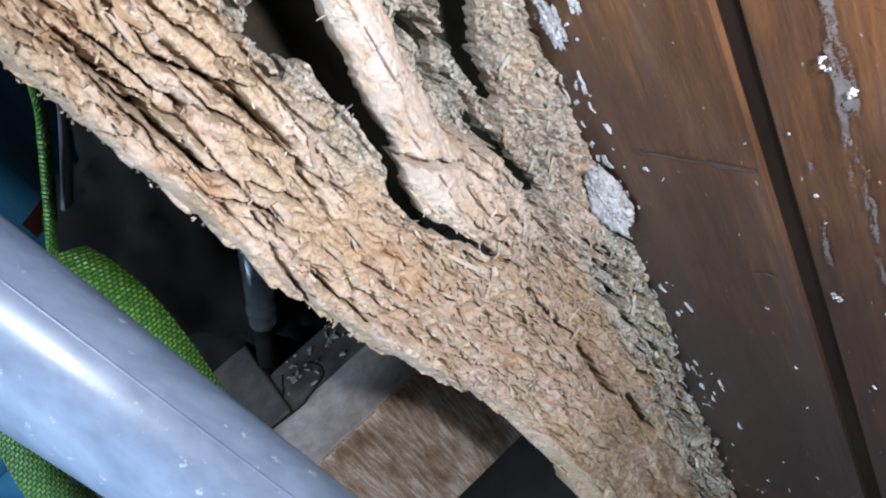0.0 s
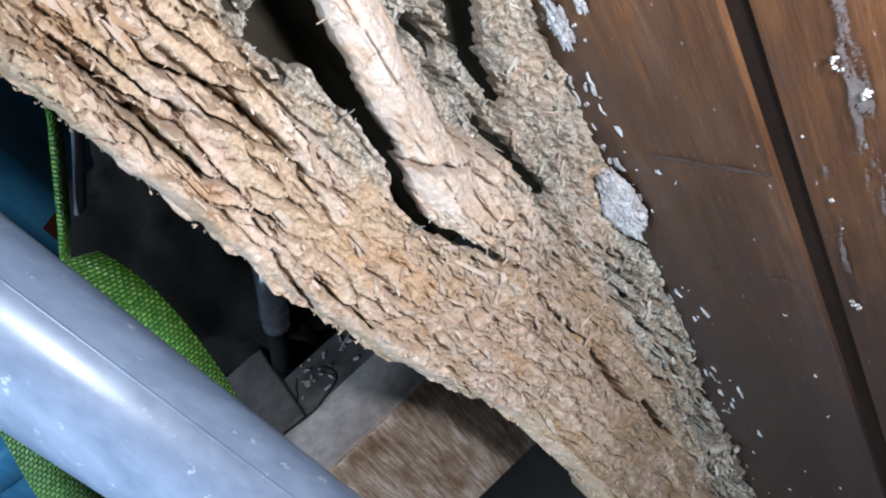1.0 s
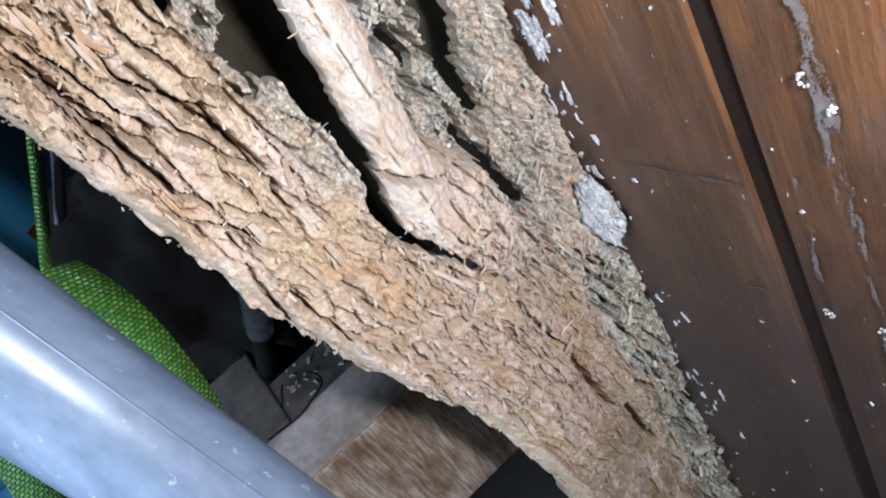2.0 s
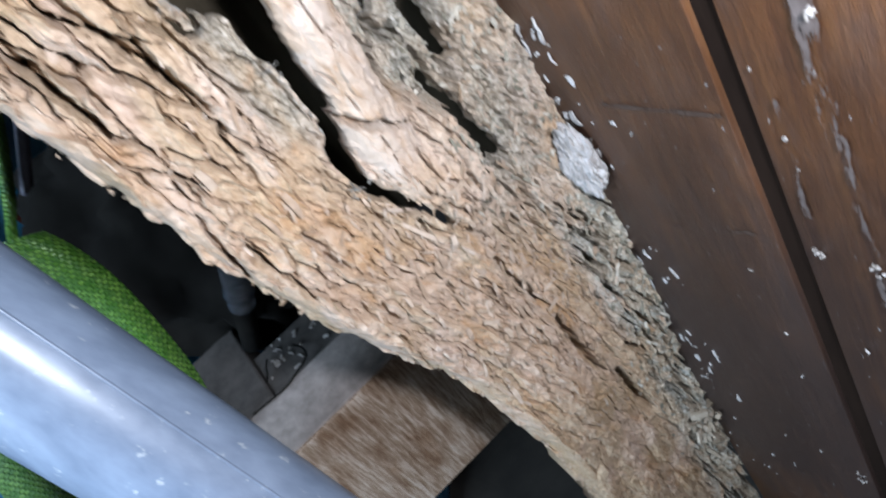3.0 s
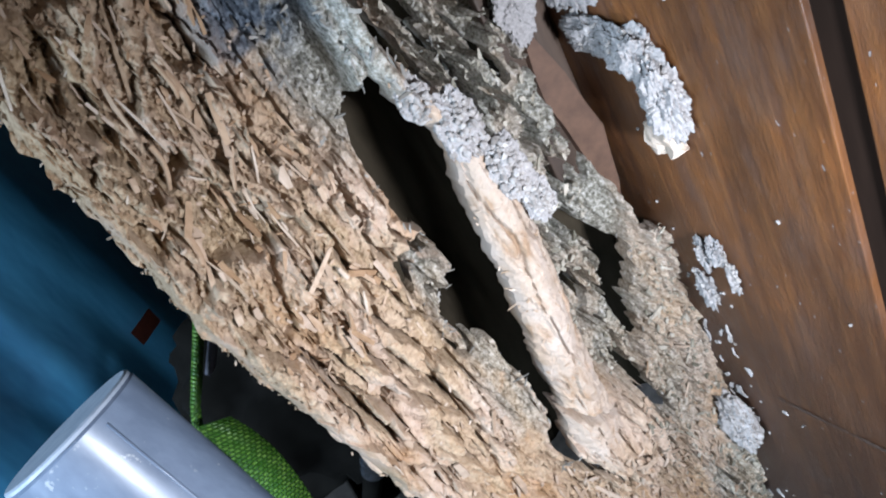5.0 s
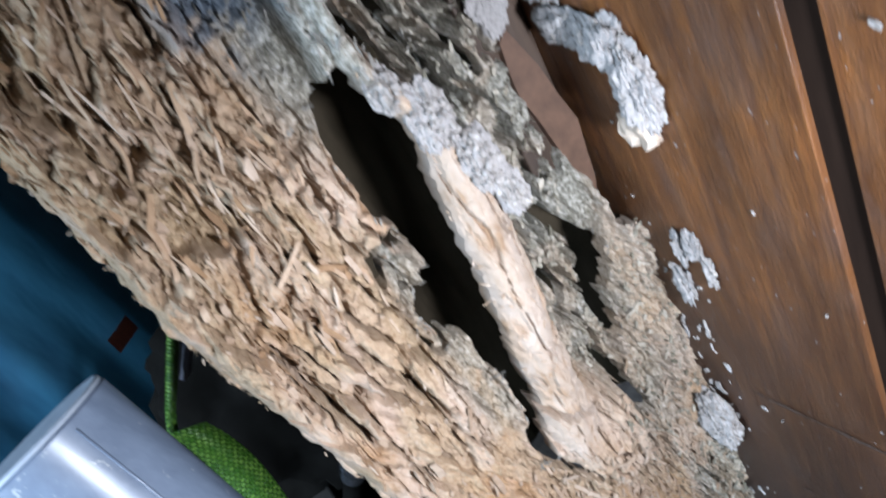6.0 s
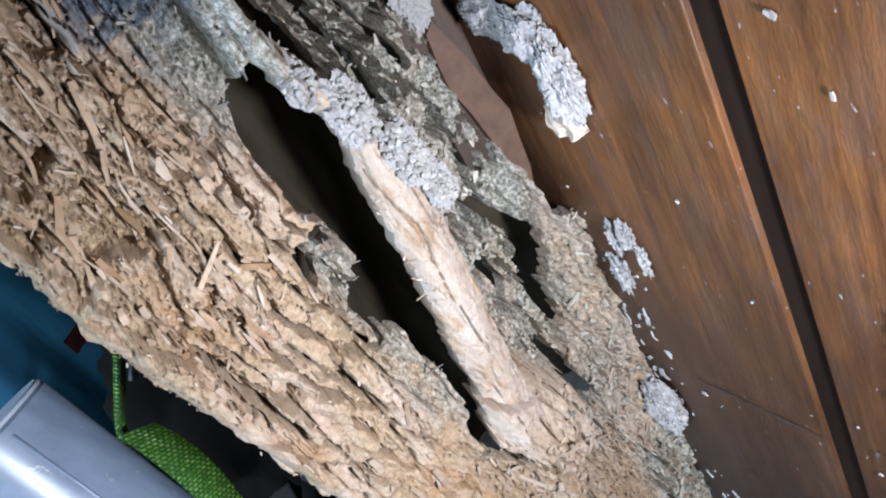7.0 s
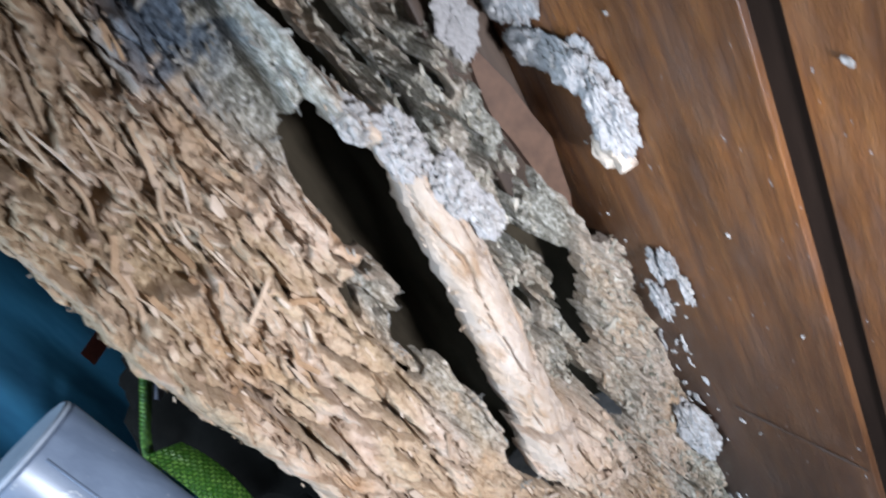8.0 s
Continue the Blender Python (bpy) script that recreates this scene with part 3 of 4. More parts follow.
def shards(name, places, along, out, size, seed):
    """Many tapered splinters joined: places, ways along and outward, and (length, width, thickness) for each."""
    r = np.random.default_rng(seed)
    n = len(places)
    side = np.cross(along, out)
    side /= np.linalg.norm(side, axis=1, keepdims=True) + 1e-9
    out = np.cross(side, along)
    L, W, T = size[:, :1] / 2, size[:, 1:2] / 2, size[:, 2:3] / 2
    k = r.uniform(0.15, 1.0, (n, 2))
    sh = r.uniform(-0.5, 0.5, (n, 2))
    corners = []
    for s, kk, ss in ((-1, k[:, :1], sh[:, :1]), (1, k[:, 1:], sh[:, 1:])):
        for p, q in ((-1, -1), (1, -1), (1, 1), (-1, 1)):
            corners.append(places + s * along * L + side * (p * W * kk + ss * W) + out * (q * T))
    mid = r.uniform(-0.2, 0.35, (n, 1))
    for p, q in ((-1, -1), (1, -1), (1, 1), (-1, 1)):
        corners.append(places + side * (p * W) + out * (q * T + mid * size[:, :1] * 0.35))
    v = np.stack(corners, 1).reshape(-1, 3)
    f = []
    for a, b in ((0, 8), (8, 4)):
        for i in range(4):
            j = (i + 1) % 4
            f.append((a + i, a + j, b + j, b + i))
    f += [(3, 2, 1, 0), (4, 5, 6, 7)]
    F = (np.array(f)[None] + (np.arange(n) * 12)[:, None, None]).reshape(-1, 4)
    return mesh_of(name, v, F)


def pellets(name, places, radius, seed):
    """Many uneven grains joined into one mesh."""
    bm = bmesh.new()
    bmesh.ops.create_icosphere(bm, subdivisions=1, radius=1)
    bv = np.array([v.co[:] for v in bm.verts])
    bf = np.array([[v.index for v in f.verts] for f in bm.faces])
    bm.free()
    r = np.random.default_rng(seed)
    n = len(places)
    q = r.normal(size=(n, 3, 3))
    q, _ = np.linalg.qr(q)
    s = radius[:, None] * r.uniform(0.6, 1.25, (n, 3))
    jit = 1 + r.uniform(-0.22, 0.22, (n, len(bv), 1))
    v = np.einsum("nij,nvj->nvi", q, bv[None] * s[:, None] * jit) + places[:, None]
    F = (bf[None] + (np.arange(n) * len(bv))[:, None, None]).reshape(-1, 3)
    return mesh_of(name, v.reshape(-1, 3), F)


def scatter(n, x0, x1, z0, z1, seed, rule=None):
    """Places on the eaten face away from its openings."""
    r = np.random.default_rng(seed)
    x, z = r.uniform(x0, x1, n * 3), r.uniform(z0, z1, n * 3)
    ok = (rot_holes(x, z) > 0.0008) & (x > left_edge(z) + 0.006) & ~((z > 0.845) & (x > 0.130))
    if rule is not None:
        ok &= rule(x, z)
    x, z = x[ok][:n], z[ok][:n]
    y = post_field(x, z)[0]
    return np.stack([x, y, z], -1), r


def grain_ways(n, r, spread, lift):
    ang = r.normal(0, spread, n)
    up = r.normal(0, lift, n)
    along = np.stack([np.sin(ang) - 0.10, up, -np.cos(ang)], -1)
    along /= np.linalg.norm(along, axis=1, keepdims=True)
    out = np.stack([r.normal(0, 0.35, n), -np.ones(n), r.normal(0, 0.35, n)], -1)
    return along, out


post = thing("rotten_post", (0.09, 0.24, 0.0), "square timber post eaten hollow and crumbling, against a board wall", "wooden post")
part("eaten_face", build_post(), ROT, post)


def on_rib(x, z):
    return (x > 0.080) & (x < rib_right(z) + 0.001) & (z > 0.785) & (z < 0.945)


def chips_on_post(name, n, x0, x1, z0, z1, spread, lift, length, width, mat, seed, rule=None, raised=0.0006):
    p, r = scatter(n, x0, x1, z0, z1, seed, rule)
    p[:, 1] -= r.uniform(-0.0003, raised, len(p))
    al, ou = grain_ways(len(p), r, spread, lift)
    size = np.stack([r.gamma(2.5, length / 2.5, len(p)) + 0.001, r.uniform(0.4, 1.0, len(p)) * width, r.uniform(0.2, 0.5, len(p)) * width], -1)
    return tagged(part(name, shards(name, p, al, ou, size, seed + 1), mat, post), kind="stuff")


def flakes_on_post(name, n, x0, x1, z0, z1, spread, lift, length, width, seed, rule=None, mat=None):
    """Thin flakes of the post's own wood, lifting at one end."""
    p, r = scatter(n, x0, x1, z0, z1, seed, rule)
    k = len(p)
    ang = r.normal(0, spread, k)
    along = np.stack([np.sin(ang) - 0.10, -np.abs(r.normal(0, lift, k)) * r.choice([-1, 1], k), -np.cos(ang)], -1)
    along /= np.linalg.norm(along, axis=1, keepdims=True)
    out = np.stack([r.normal(0, 0.25, k), -np.ones(k), np.zeros(k)], -1)
    size = np.stack([r.gamma(3.0, length / 3.0, k) + 0.0015, r.uniform(0.45, 1.2, k) * width, r.uniform(0.0004, 0.0009, k)], -1)
    p[:, 1] -= r.uniform(0.0002, 0.0010, k)
    return tagged(part(name, shards(name, p, along, out, size, seed + 1), mat or ROT, post), kind="stuff")


face = lambda x, z: ~on_rib(x, z) & ((x < 0.066) | (z < 0.77))
flakes_on_post("flake_litter", 80, 0.02, 0.132, 0.66, 0.96, 0.18, 0.07, 0.0042, 0.0021, 103, face, LEAF)
flakes_on_post("small_flake_litter", 170, 0.045, 0.132, 0.66, 0.80, 0.45, 0.16, 0.0020, 0.0012, 113, lambda x, z: ~on_rib(x, z), LEAF)
flakes_on_post("jumble_litter", 130, 0.066, 0.120, 0.695, 0.790, 0.65, 0.30, 0.0044, 0.0019, 133, lambda x, z: ~on_rib(x, z), LEAF)
flakes_on_post("nest_flake_litter", 60, 0.019, 0.066, 0.89, 1.02, 0.30, 0.22, 0.0050, 0.0017, 123, None, GOLD)
flakes_on_post("grey_plate_litter", 260, 0.104, 0.146, 0.74, 0.97, 0.6, 0.14, 0.0012, 0.0014, 143, lambda x, z: ~on_rib(x, z) & (rot_holes(x, z) > 0.0010), CRUMB)
flakes_on_post("verge_plate_litter", 110, 0.119, 0.146, 0.53, 0.74, 0.45, 0.20, 0.0026, 0.0018, 163, None, CRUMB)

chips_on_post("crumb_litter", 700, 0.02, 0.140, 0.60, 1.01, 1.0, 0.35, 0.0007, 0.0008, SPLINT, 83, lambda x, z: face(x, z) & (rot_holes(x, z) > 0.0012), 0.0004)
chips_on_post("rib_crumb_litter", 60, 0.085, 0.112, 0.79, 0.90, 0.8, 0.2, 0.0010, 0.0007, SPLINT, 93, lambda x, z: on_rib(x, z) & (rot_holes(x, z) > 0.0015), 0.0003)
chips_on_post("nest_crumb_litter", 120, 0.019, 0.066, 0.885, 1.02, 0.7, 0.30, 0.0016, 0.0009, GOLD, 97, None, 0.0003)
r = np.random.default_rng(303)
n = 700
zz = r.uniform(0.52, 1.02, n)
edge_at = np.stack([left_edge(zz) + r.uniform(-0.0012, 0.0040, n), 0.2335 + r.gamma(1.5, 0.004, n), zz], -1)
al, ou = grain_ways(n, r, 1.0, 0.6)
al[:, 0] -= 0.35
bits = np.stack([r.gamma(2.0, 0.00030, n) + 0.0005, r.uniform(0.4, 1.0, n) * 0.0009, r.uniform(0.3, 0.7, n) * 0.0007], -1)
tagged(part("edge_fuzz", shards("edge_fuzz", edge_at, al, ou, bits, 304), SPLINT, post), kind="stuff")
# torn fibres on the rims of the openings
r = np.random.default_rng(403)
x, z = r.uniform(0.062, 0.138, 9000), r.uniform(0.755, 0.955, 9000)
torn = rot_holes(x, z)
ok = (torn > 0.0) & (torn < 0.0009)
x, z = x[ok][:190], z[ok][:190]
k = len(x)
rim_at = np.stack([x, post_field(x, z)[0] + r.uniform(0.0, 0.003, k), z], -1)
al, ou = grain_ways(k, r, 0.8, 0.4)
bits = np.stack([r.gamma(2.0, 0.0008, k) + 0.0008, r.uniform(0.3, 0.9, k) * 0.0008, r.uniform(0.3, 0.6, k) * 0.0006], -1)
warm = (x < 0.066) | on_rib(x, z) | (z < 0.79)
for name, pick, mat in (("pale_rim_fuzz", warm, SPLINT), ("grey_rim_fuzz", ~warm, TATTER)):
    tagged(part(name, shards(name, rim_at[pick], al[pick], ou[pick], bits[pick], 404), mat, post), kind="stuff")
clear = lambda x, z: ~on_rib(x, z) & ((x < 0.066) | (z < 0.75))
chips_on_post("splinter_litter", 90, 0.02, 0.140, 0.60, 1.01, 0.16, 0.04, 0.0036, 0.0010, SPLINT, 3, clear)
chips_on_post("fibre_litter", 210, 0.074, 0.138, 0.68, 0.79, 0.6, 0.20, 0.0044, 0.0008, SPLINT, 13, None, 0.0015)
chips_on_post("nest_fibre_litter", 60, 0.019, 0.058, 0.895, 1.02, 0.24, 0.12, 0.0075, 0.0010, SPLINT, 23, None, 0.002)
chips_on_post("grey_crumb_litter", 1500, 0.100, 0.146, 0.60, 1.00, 1.0, 0.3, 0.0004, 0.0008, CRUMB, 33, lambda x, z: ~on_rib(x, z) & (rot_holes(x, z) > 0.0010) & (x > 0.104 + 0.2 * np.clip(0.76 - z, 0, 1)))
chips_on_post("mould_flake_litter", 60, 0.066, 0.092, 0.938, 0.985, 0.9, 0.3, 0.0020, 0.0011, TATTER, 53, None, 0.001)


def clump(name, n, spots, radius, mat, parent, seed, label=""):
    """Heaps of pale grains: spots are (x, y, z, rx, ry, rz)."""
    r = np.random.default_rng(seed)
    out = []
    for x, y, z, rx, ry, rz in spots:
        v = r.normal(size=(n, 3))
        v /= np.linalg.norm(v, axis=1, keepdims=True)
        v *= r.uniform(0.55, 1.0, (n, 1))
        out.append(np.array((x, y, z)) + v * np.array((rx, ry, rz)))
    out = np.concatenate(out)
    return tagged(part(name, pellets(name, out, r.uniform(0.5, 1.0, len(out)) * radius, seed), mat, parent, label), kind="stuff")


def lump(name, centre, radii, seed, mat, parent, label="", rough=0.30):
    """A crumbly solid mass."""
    bm = bmesh.new()
    bmesh.ops.create_icosphere(bm, subdivisions=5, radius=1)
    off = Vector((seed * 3.1, seed * 1.7, 0))
    for v in bm.verts:
        c = v.co.copy()
        w = rough * noise.noise(c * 1.6 + off) + 0.55 * rough * noise.noise(c * 4.5 + off) + 0.45 * rough * noise.noise(c * 11 + off)
        c = c * (1 + w)
        v.co = Vector((centre[0] + c.x * radii[0], centre[1] + c.y * radii[1], centre[2] + c.z * radii[2]))
    return part(name, bm, mat, parent, label)


for i, (cx, cy, cz, ra, rb, rc) in enumerate([(0.0905, 0.2265, 0.937, 0.0034, 0.0028, 0.0055), (0.0965, 0.2245, 0.925, 0.0048, 0.0032, 0.0090), (0.1025, 0.2235, 0.908, 0.0048, 0.0030, 0.0085), (0.1065, 0.2240, 0.894, 0.0038, 0.0024, 0.0065)]):
    lump("frass_crust", (cx, cy, cz), (1.14 * ra, 1.1 * rb, 1.14 * rc), 2 + i, FRASSMASS, post, "lumpy white frass crust", 0.34)
clump("frass_crust_dust", 330, [(0.0905, 0.2255, 0.937, 0.0040, 0.0036, 0.006), (0.0965, 0.2235, 0.925, 0.0060, 0.0038, 0.010), (0.1020, 0.2225, 0.908, 0.0048, 0.0034, 0.0095), (0.1062, 0.2232, 0.894, 0.0040, 0.0028, 0.0070)], 0.0012, FRASS, post, 5)
lump("frass_plug", (0.1420, 0.2300, 0.7390), (0.0050, 0.0098, 0.0145), 9, PLUG, post, "pale grey plug of frass", 0.32)
clump("frass_plug_dust", 850, [(0.1412, 0.2290, 0.7390, 0.0051, 0.0100, 0.0150)], 0.00055, PLUG, post, 6)
# added sheet behind the openings so the hollow reads dark brown
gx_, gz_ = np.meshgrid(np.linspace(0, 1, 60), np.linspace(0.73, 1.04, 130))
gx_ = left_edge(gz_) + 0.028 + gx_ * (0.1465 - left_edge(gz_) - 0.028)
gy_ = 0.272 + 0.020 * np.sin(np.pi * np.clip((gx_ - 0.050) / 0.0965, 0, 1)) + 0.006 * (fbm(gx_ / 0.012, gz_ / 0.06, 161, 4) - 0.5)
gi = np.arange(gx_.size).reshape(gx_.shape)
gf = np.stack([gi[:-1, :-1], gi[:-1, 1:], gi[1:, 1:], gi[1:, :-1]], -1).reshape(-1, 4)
o = part("inner_sheet", mesh_of("inner_sheet", np.stack([gx_, gy_, gz_], -1).reshape(-1, 3), gf, True), HOLLOW, post, "added sheet of brown inner wood, the hollow's shade in its colour")
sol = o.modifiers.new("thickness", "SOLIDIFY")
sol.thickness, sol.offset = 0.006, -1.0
bm = bmesh.new()
outline = [(0.1372, 0.9190), (0.1342, 0.9165), (0.1332, 0.9065), (0.1330, 0.8980), (0.1352, 0.8880), (0.1376, 0.8720), (0.1408, 0.8580), (0.1375, 0.8420), (0.1412, 0.8470), (0.1442, 0.8590), (0.1450, 0.8700), (0.1461, 0.8815), (0.1438, 0.8915), (0.1416, 0.9040)]
rings = [[bm.verts.new((x, y + 0.9 * (0.140 - x) * 0.3, z)) for x, z in outline] for y in (0.2495, 0.2530)]
bm.faces.new(rings[0])
bm.faces.new(rings[1][::-1])
for i in range(len(outline)):
    j = (i + 1) % len(outline)
    bm.faces.new((rings[0][j], rings[0][i], rings[1][i], rings[1][j]))
bmesh.ops.recalc_face_normals(bm, faces=bm.faces[:])
bm2 = box_bm((0.1265, 0.2535, 0.860), (0.1468, 0.2575, 1.035), 0.0008)
bmesh.ops.subdivide_edges(bm2, edges=bm2.edges[:], cuts=3, use_grid_fill=True)
for v in bm2.verts:
    v.co.y += 0.0025 * noise.noise(v.co * 90)
part("edge_strip", bm2, EDGEWOOD, post, "grimy brown wood behind the paint")
lump("frass_crust", (0.1335, 0.2465, 0.931), (0.0055, 0.0028, 0.0080), 41, FRASSMASS, post, "grey frass over the paint", 0.45)
part("painted_patch", bm, SLAB, post, "strip of old smooth brown paint")
chips_on_post("edge_chip_litter", 55, 0.130, 0.1462, 0.512, 0.556, 1.2, 0.7, 0.0048, 0.0042, FLAKE, 63, None, 0.008)
chips_on_post("edge_crumb_litter", 170, 0.131, 0.1458, 0.58, 0.725, 0.9, 0.4, 0.0028, 0.0015, CRUMB, 73, None, 0.002)


# ---- setting ----
def setting(name, lo, hi, mat, label, category):
    return tagged(part(name, box_bm(lo, hi), mat), label, category, kind="structure")


setting("floor", (-1.6, -1.6, -0.1), (0.90, 2.1, 0.0), SHADE_DARK, "near-black floor, shade put into its colour", "floor")
setting("ceiling", (-1.6, -1.6, 2.3), (0.90, 2.1, 2.4), BOUNCE_GREY, "unseen pale ceiling, bounces fill light", "ceiling")
setting("wall_north", (-1.6, 2.0, 0.0), (0.80, 2.1, 2.3), SHADE_DARK, "unseen far wall, near-black in place of deep shade", "wall")
# unseen wall, left open around the added fill lamp
west = new("wall_west")
tagged(west, "unseen pale side wall with an opening for the fill light", "wall", kind="structure")
for name, lo, hi in (("wall_pier", (-1.7, -1.6, 0.0), (-1.6, -0.7, 2.3)), ("wall_pier", (-1.7, 0.2, 0.0), (-1.6, 2.1, 2.3)), ("wall_apron", (-1.7, -0.7, 0.0), (-1.6, 0.2, 1.0)), ("wall_head", (-1.7, -0.7, 1.9), (-1.6, 0.2, 2.3))):
    part(name, box_bm(lo, hi), BOUNCE_GREY, west)
# recess and return added so the post's openings read black
setting("wall_recess", (0.80, 0.258, 0.0), (0.90, 2.1, 2.3), SHADE_DARK, "added recess wall, near-black so the openings read dark", "wall")
setting("wall_return", (0.26, 0.158, 0.0), (0.90, 0.258, 2.3), SHADE_DARK, "added return wall, near-black so the openings read dark", "wall")
setting("wall_south", (-1.6, -1.7, 0.0), (0.165, -1.6, 2.3), BOUNCE_GREY, "unseen pale wall, bounces fill light", "wall")
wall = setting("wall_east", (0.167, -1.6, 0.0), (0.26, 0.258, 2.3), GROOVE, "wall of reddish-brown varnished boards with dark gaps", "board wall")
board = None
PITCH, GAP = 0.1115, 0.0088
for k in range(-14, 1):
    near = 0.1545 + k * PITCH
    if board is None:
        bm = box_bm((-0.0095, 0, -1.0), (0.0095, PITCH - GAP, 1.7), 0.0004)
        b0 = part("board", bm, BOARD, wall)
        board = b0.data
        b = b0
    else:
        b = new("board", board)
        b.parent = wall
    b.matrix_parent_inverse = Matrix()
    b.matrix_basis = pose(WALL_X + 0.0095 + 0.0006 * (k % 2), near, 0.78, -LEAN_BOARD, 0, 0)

tongue = None
for k in range(-14, 1):
    if tongue is None:
        b = part("tongue", box_bm((-0.0085, -GAP - 0.001, -1.0), (0.0085, 0.001, 1.7)), GROOVE, wall)
        tongue = b.data
    else:
        b = new("tongue", tongue)
        b.parent = wall
    b.matrix_parent_inverse = Matrix()
    b.matrix_basis = pose(0.1490 + 0.0085, 0.1545 + k * PITCH, 0.78, -LEAN_BOARD, 0, 0)

# ---- things ----
rail = thing("wooden_rail", (-0.2, 0.335, 0.555), "weathered brown timber rail, dusty grey on top", "wooden rail")
part("beam", box_bm((-1.6, 0.315, 0.556), (0.80, 0.358, 0.655), 0.0012), RAIL, rail)
part("dust_layer", box_bm((-1.6, 0.3165, 0.655), (0.80, 0.3575, 0.6565), 0.0005), RAILTOP, rail, "grey dust lying on the rail")
part("back_block", box_bm((-1.6, 0.3605, 0.50), (-0.014, 0.436, 0.6555), 0.0015), TUBE_SHADOW, rail)
part("back_block", box_bm((-0.0135, 0.3605, 0.50), (0.80, 0.398, 0.654), 0.0015), TUBE_SHADOW, rail)

def ribbon(name, pts, width, thick=0.0016):
    """A flat band along pts (x, y, z); its width lies along the second list's ways."""
    me_v, me_f, uvs = [], [], []
    n = len(pts)
    s = 0.0
    for i, (c, w) in enumerate(pts):
        c, w = Vector(c), Vector(w).normalized()
        t = (Vector(pts[min(i + 1, n - 1)][0]) - Vector(pts[max(i - 1, 0)][0])).normalized()
        nrm = t.cross(w).normalized()
        if i:
            s += (c - Vector(pts[i - 1][0])).length
        for p, q in ((-1, 1), (1, 1), (1, -1), (-1, -1)):
            me_v.append(c + w * (p * width / 2) + nrm * (q * thick / 2))
            uvs.append((p * width / 2, s))
    for i in range(n - 1):
        for k in range(4):
            me_f.append((4 * i + k, 4 * i + (k + 1) % 4, 4 * i + 4 + (k + 1) % 4, 4 * i + 4 + k))
    me_f += [(3, 2, 1, 0), (4 * n - 4, 4 * n - 3, 4 * n - 2, 4 * n - 1)]
    me = mesh_of(name, [tuple(v) for v in me_v], me_f, True)
    layer = me.uv_layers.new(name="weave")
    for loop in me.loops:
        layer.data[loop.index].uv = uvs[loop.vertex_index]
    return me


pipe = thing("plastic_pipe", (0.045, 0.085, 0.0), "tapered grey plastic tube, scuffed and specked, leaning", "plastic tube")


def tapered_tube(rings, seg=72):
    """A closed tapered tube through rings of (x, y, z, radius), square to its axis."""
    bm = bmesh.new()
    axis = (Vector(rings[0][:3]) - Vector(rings[-1][:3])).normalized()
    side = axis.cross(Vector((0, 1, 0))).normalized()
    up = axis.cross(side)
    loops = []
    for x, y, z, rad in rings:
        c = Vector((x, y, z))
        loops.append([bm.verts.new(c + rad * (math.cos(2 * math.pi * i / seg) * side + math.sin(2 * math.pi * i / seg) * up)) for i in range(seg)])
    for A, B in zip(loops, loops[1:]):
        for i in range(seg):
            bm.faces.new((A[i], A[(i + 1) % seg], B[(i + 1) % seg], B[i])).smooth = True
    bm.faces.new(loops[0])
    bm.faces.new(loops[-1])
    bmesh.ops.recalc_face_normals(bm, faces=bm.faces[:])
    for e in bm.edges:
        if len(e.link_faces) == 2 and e.calc_face_angle() > 0.7:
            e.smooth = False
    return bm


def leg_axis(z):
    return (-0.0620 + 0.1305 * (0.856 - z), 0.3443 - 0.3868 * (0.856 - z), z)


def leg_radius(z):
    return float(np.interp(z, [0.0, 0.5, 0.72, 0.856], [0.0190, 0.0259, 0.0290, 0.0309]))


part("end_cap", tapered_tube([(*leg_axis(0.8590), leg_radius(0.8590) - 0.0016), (*leg_axis(0.8584), leg_radius(0.8584) - 0.0006), (*leg_axis(0.8572), leg_radius(0.8572) - 0.0004)]), LIT_END, pipe, "end cap, paler for the light painted on it")
part("tube", tapered_tube([(*leg_axis(0.857), leg_radius(0.857) - 0.0012), (*leg_axis(0.856), leg_radius(0.856))] + [(*leg_axis(z), leg_radius(z)) for z in (0.82, 0.78, 0.72, 0.66, 0.60, 0.50, 0.25, 0.0)]), PIPE, pipe)

axis = (Vector(leg_axis(0.856)) - Vector(leg_axis(0.0))).normalized()
side = axis.cross(Vector((0, 1, 0))).normalized()
face_way = math.cos(radians(130)) * side + math.sin(radians(130)) * axis.cross(side)
part("mould_line", ribbon("mould_line", [(Vector(leg_axis(z)) + face_way * leg_radius(z), axis.cross(face_way)) for z in np.linspace(0.02, 0.853, 30)], 0.0013, 0.0003), PIPE, pipe, "thin raised mould line")

drum = thing("water_drum", (-0.22, 0.84, 0.0), "glossy dark blue plastic drum in the shade", "drum")


def lathe(cx, cy, prof, seg=72, smooth=True):
    bm = bmesh.new()
    rings = [[bm.verts.new((cx + rad * math.cos(2 * math.pi * i / seg), cy + rad * math.sin(2 * math.pi * i / seg), z)) for i in range(seg)] for rad, z in prof]
    for A, B in zip(rings, rings[1:]):
        for i in range(seg):
            f = bm.faces.new((A[i], A[(i + 1) % seg], B[(i + 1) % seg], B[i]))
            f.smooth = smooth
    bm.faces.new(rings[0][::-1])
    bm.faces.new(rings[-1])
    return bm


prof = [(0.20, 0.0), (0.215, 0.02), (0.215, 0.60), (0.214, 0.80), (0.21, 0.98), (0.17, 1.04), (0.16, 1.05)]
prof = [prof[0]] + [(np.interp(z, [q[1] for q in prof], [q[0] for q in prof]), z) for z in np.linspace(0.02, 1.04, 90)] + [prof[-1]]
bm = lathe(-0.22, 0.84, prof, 160)
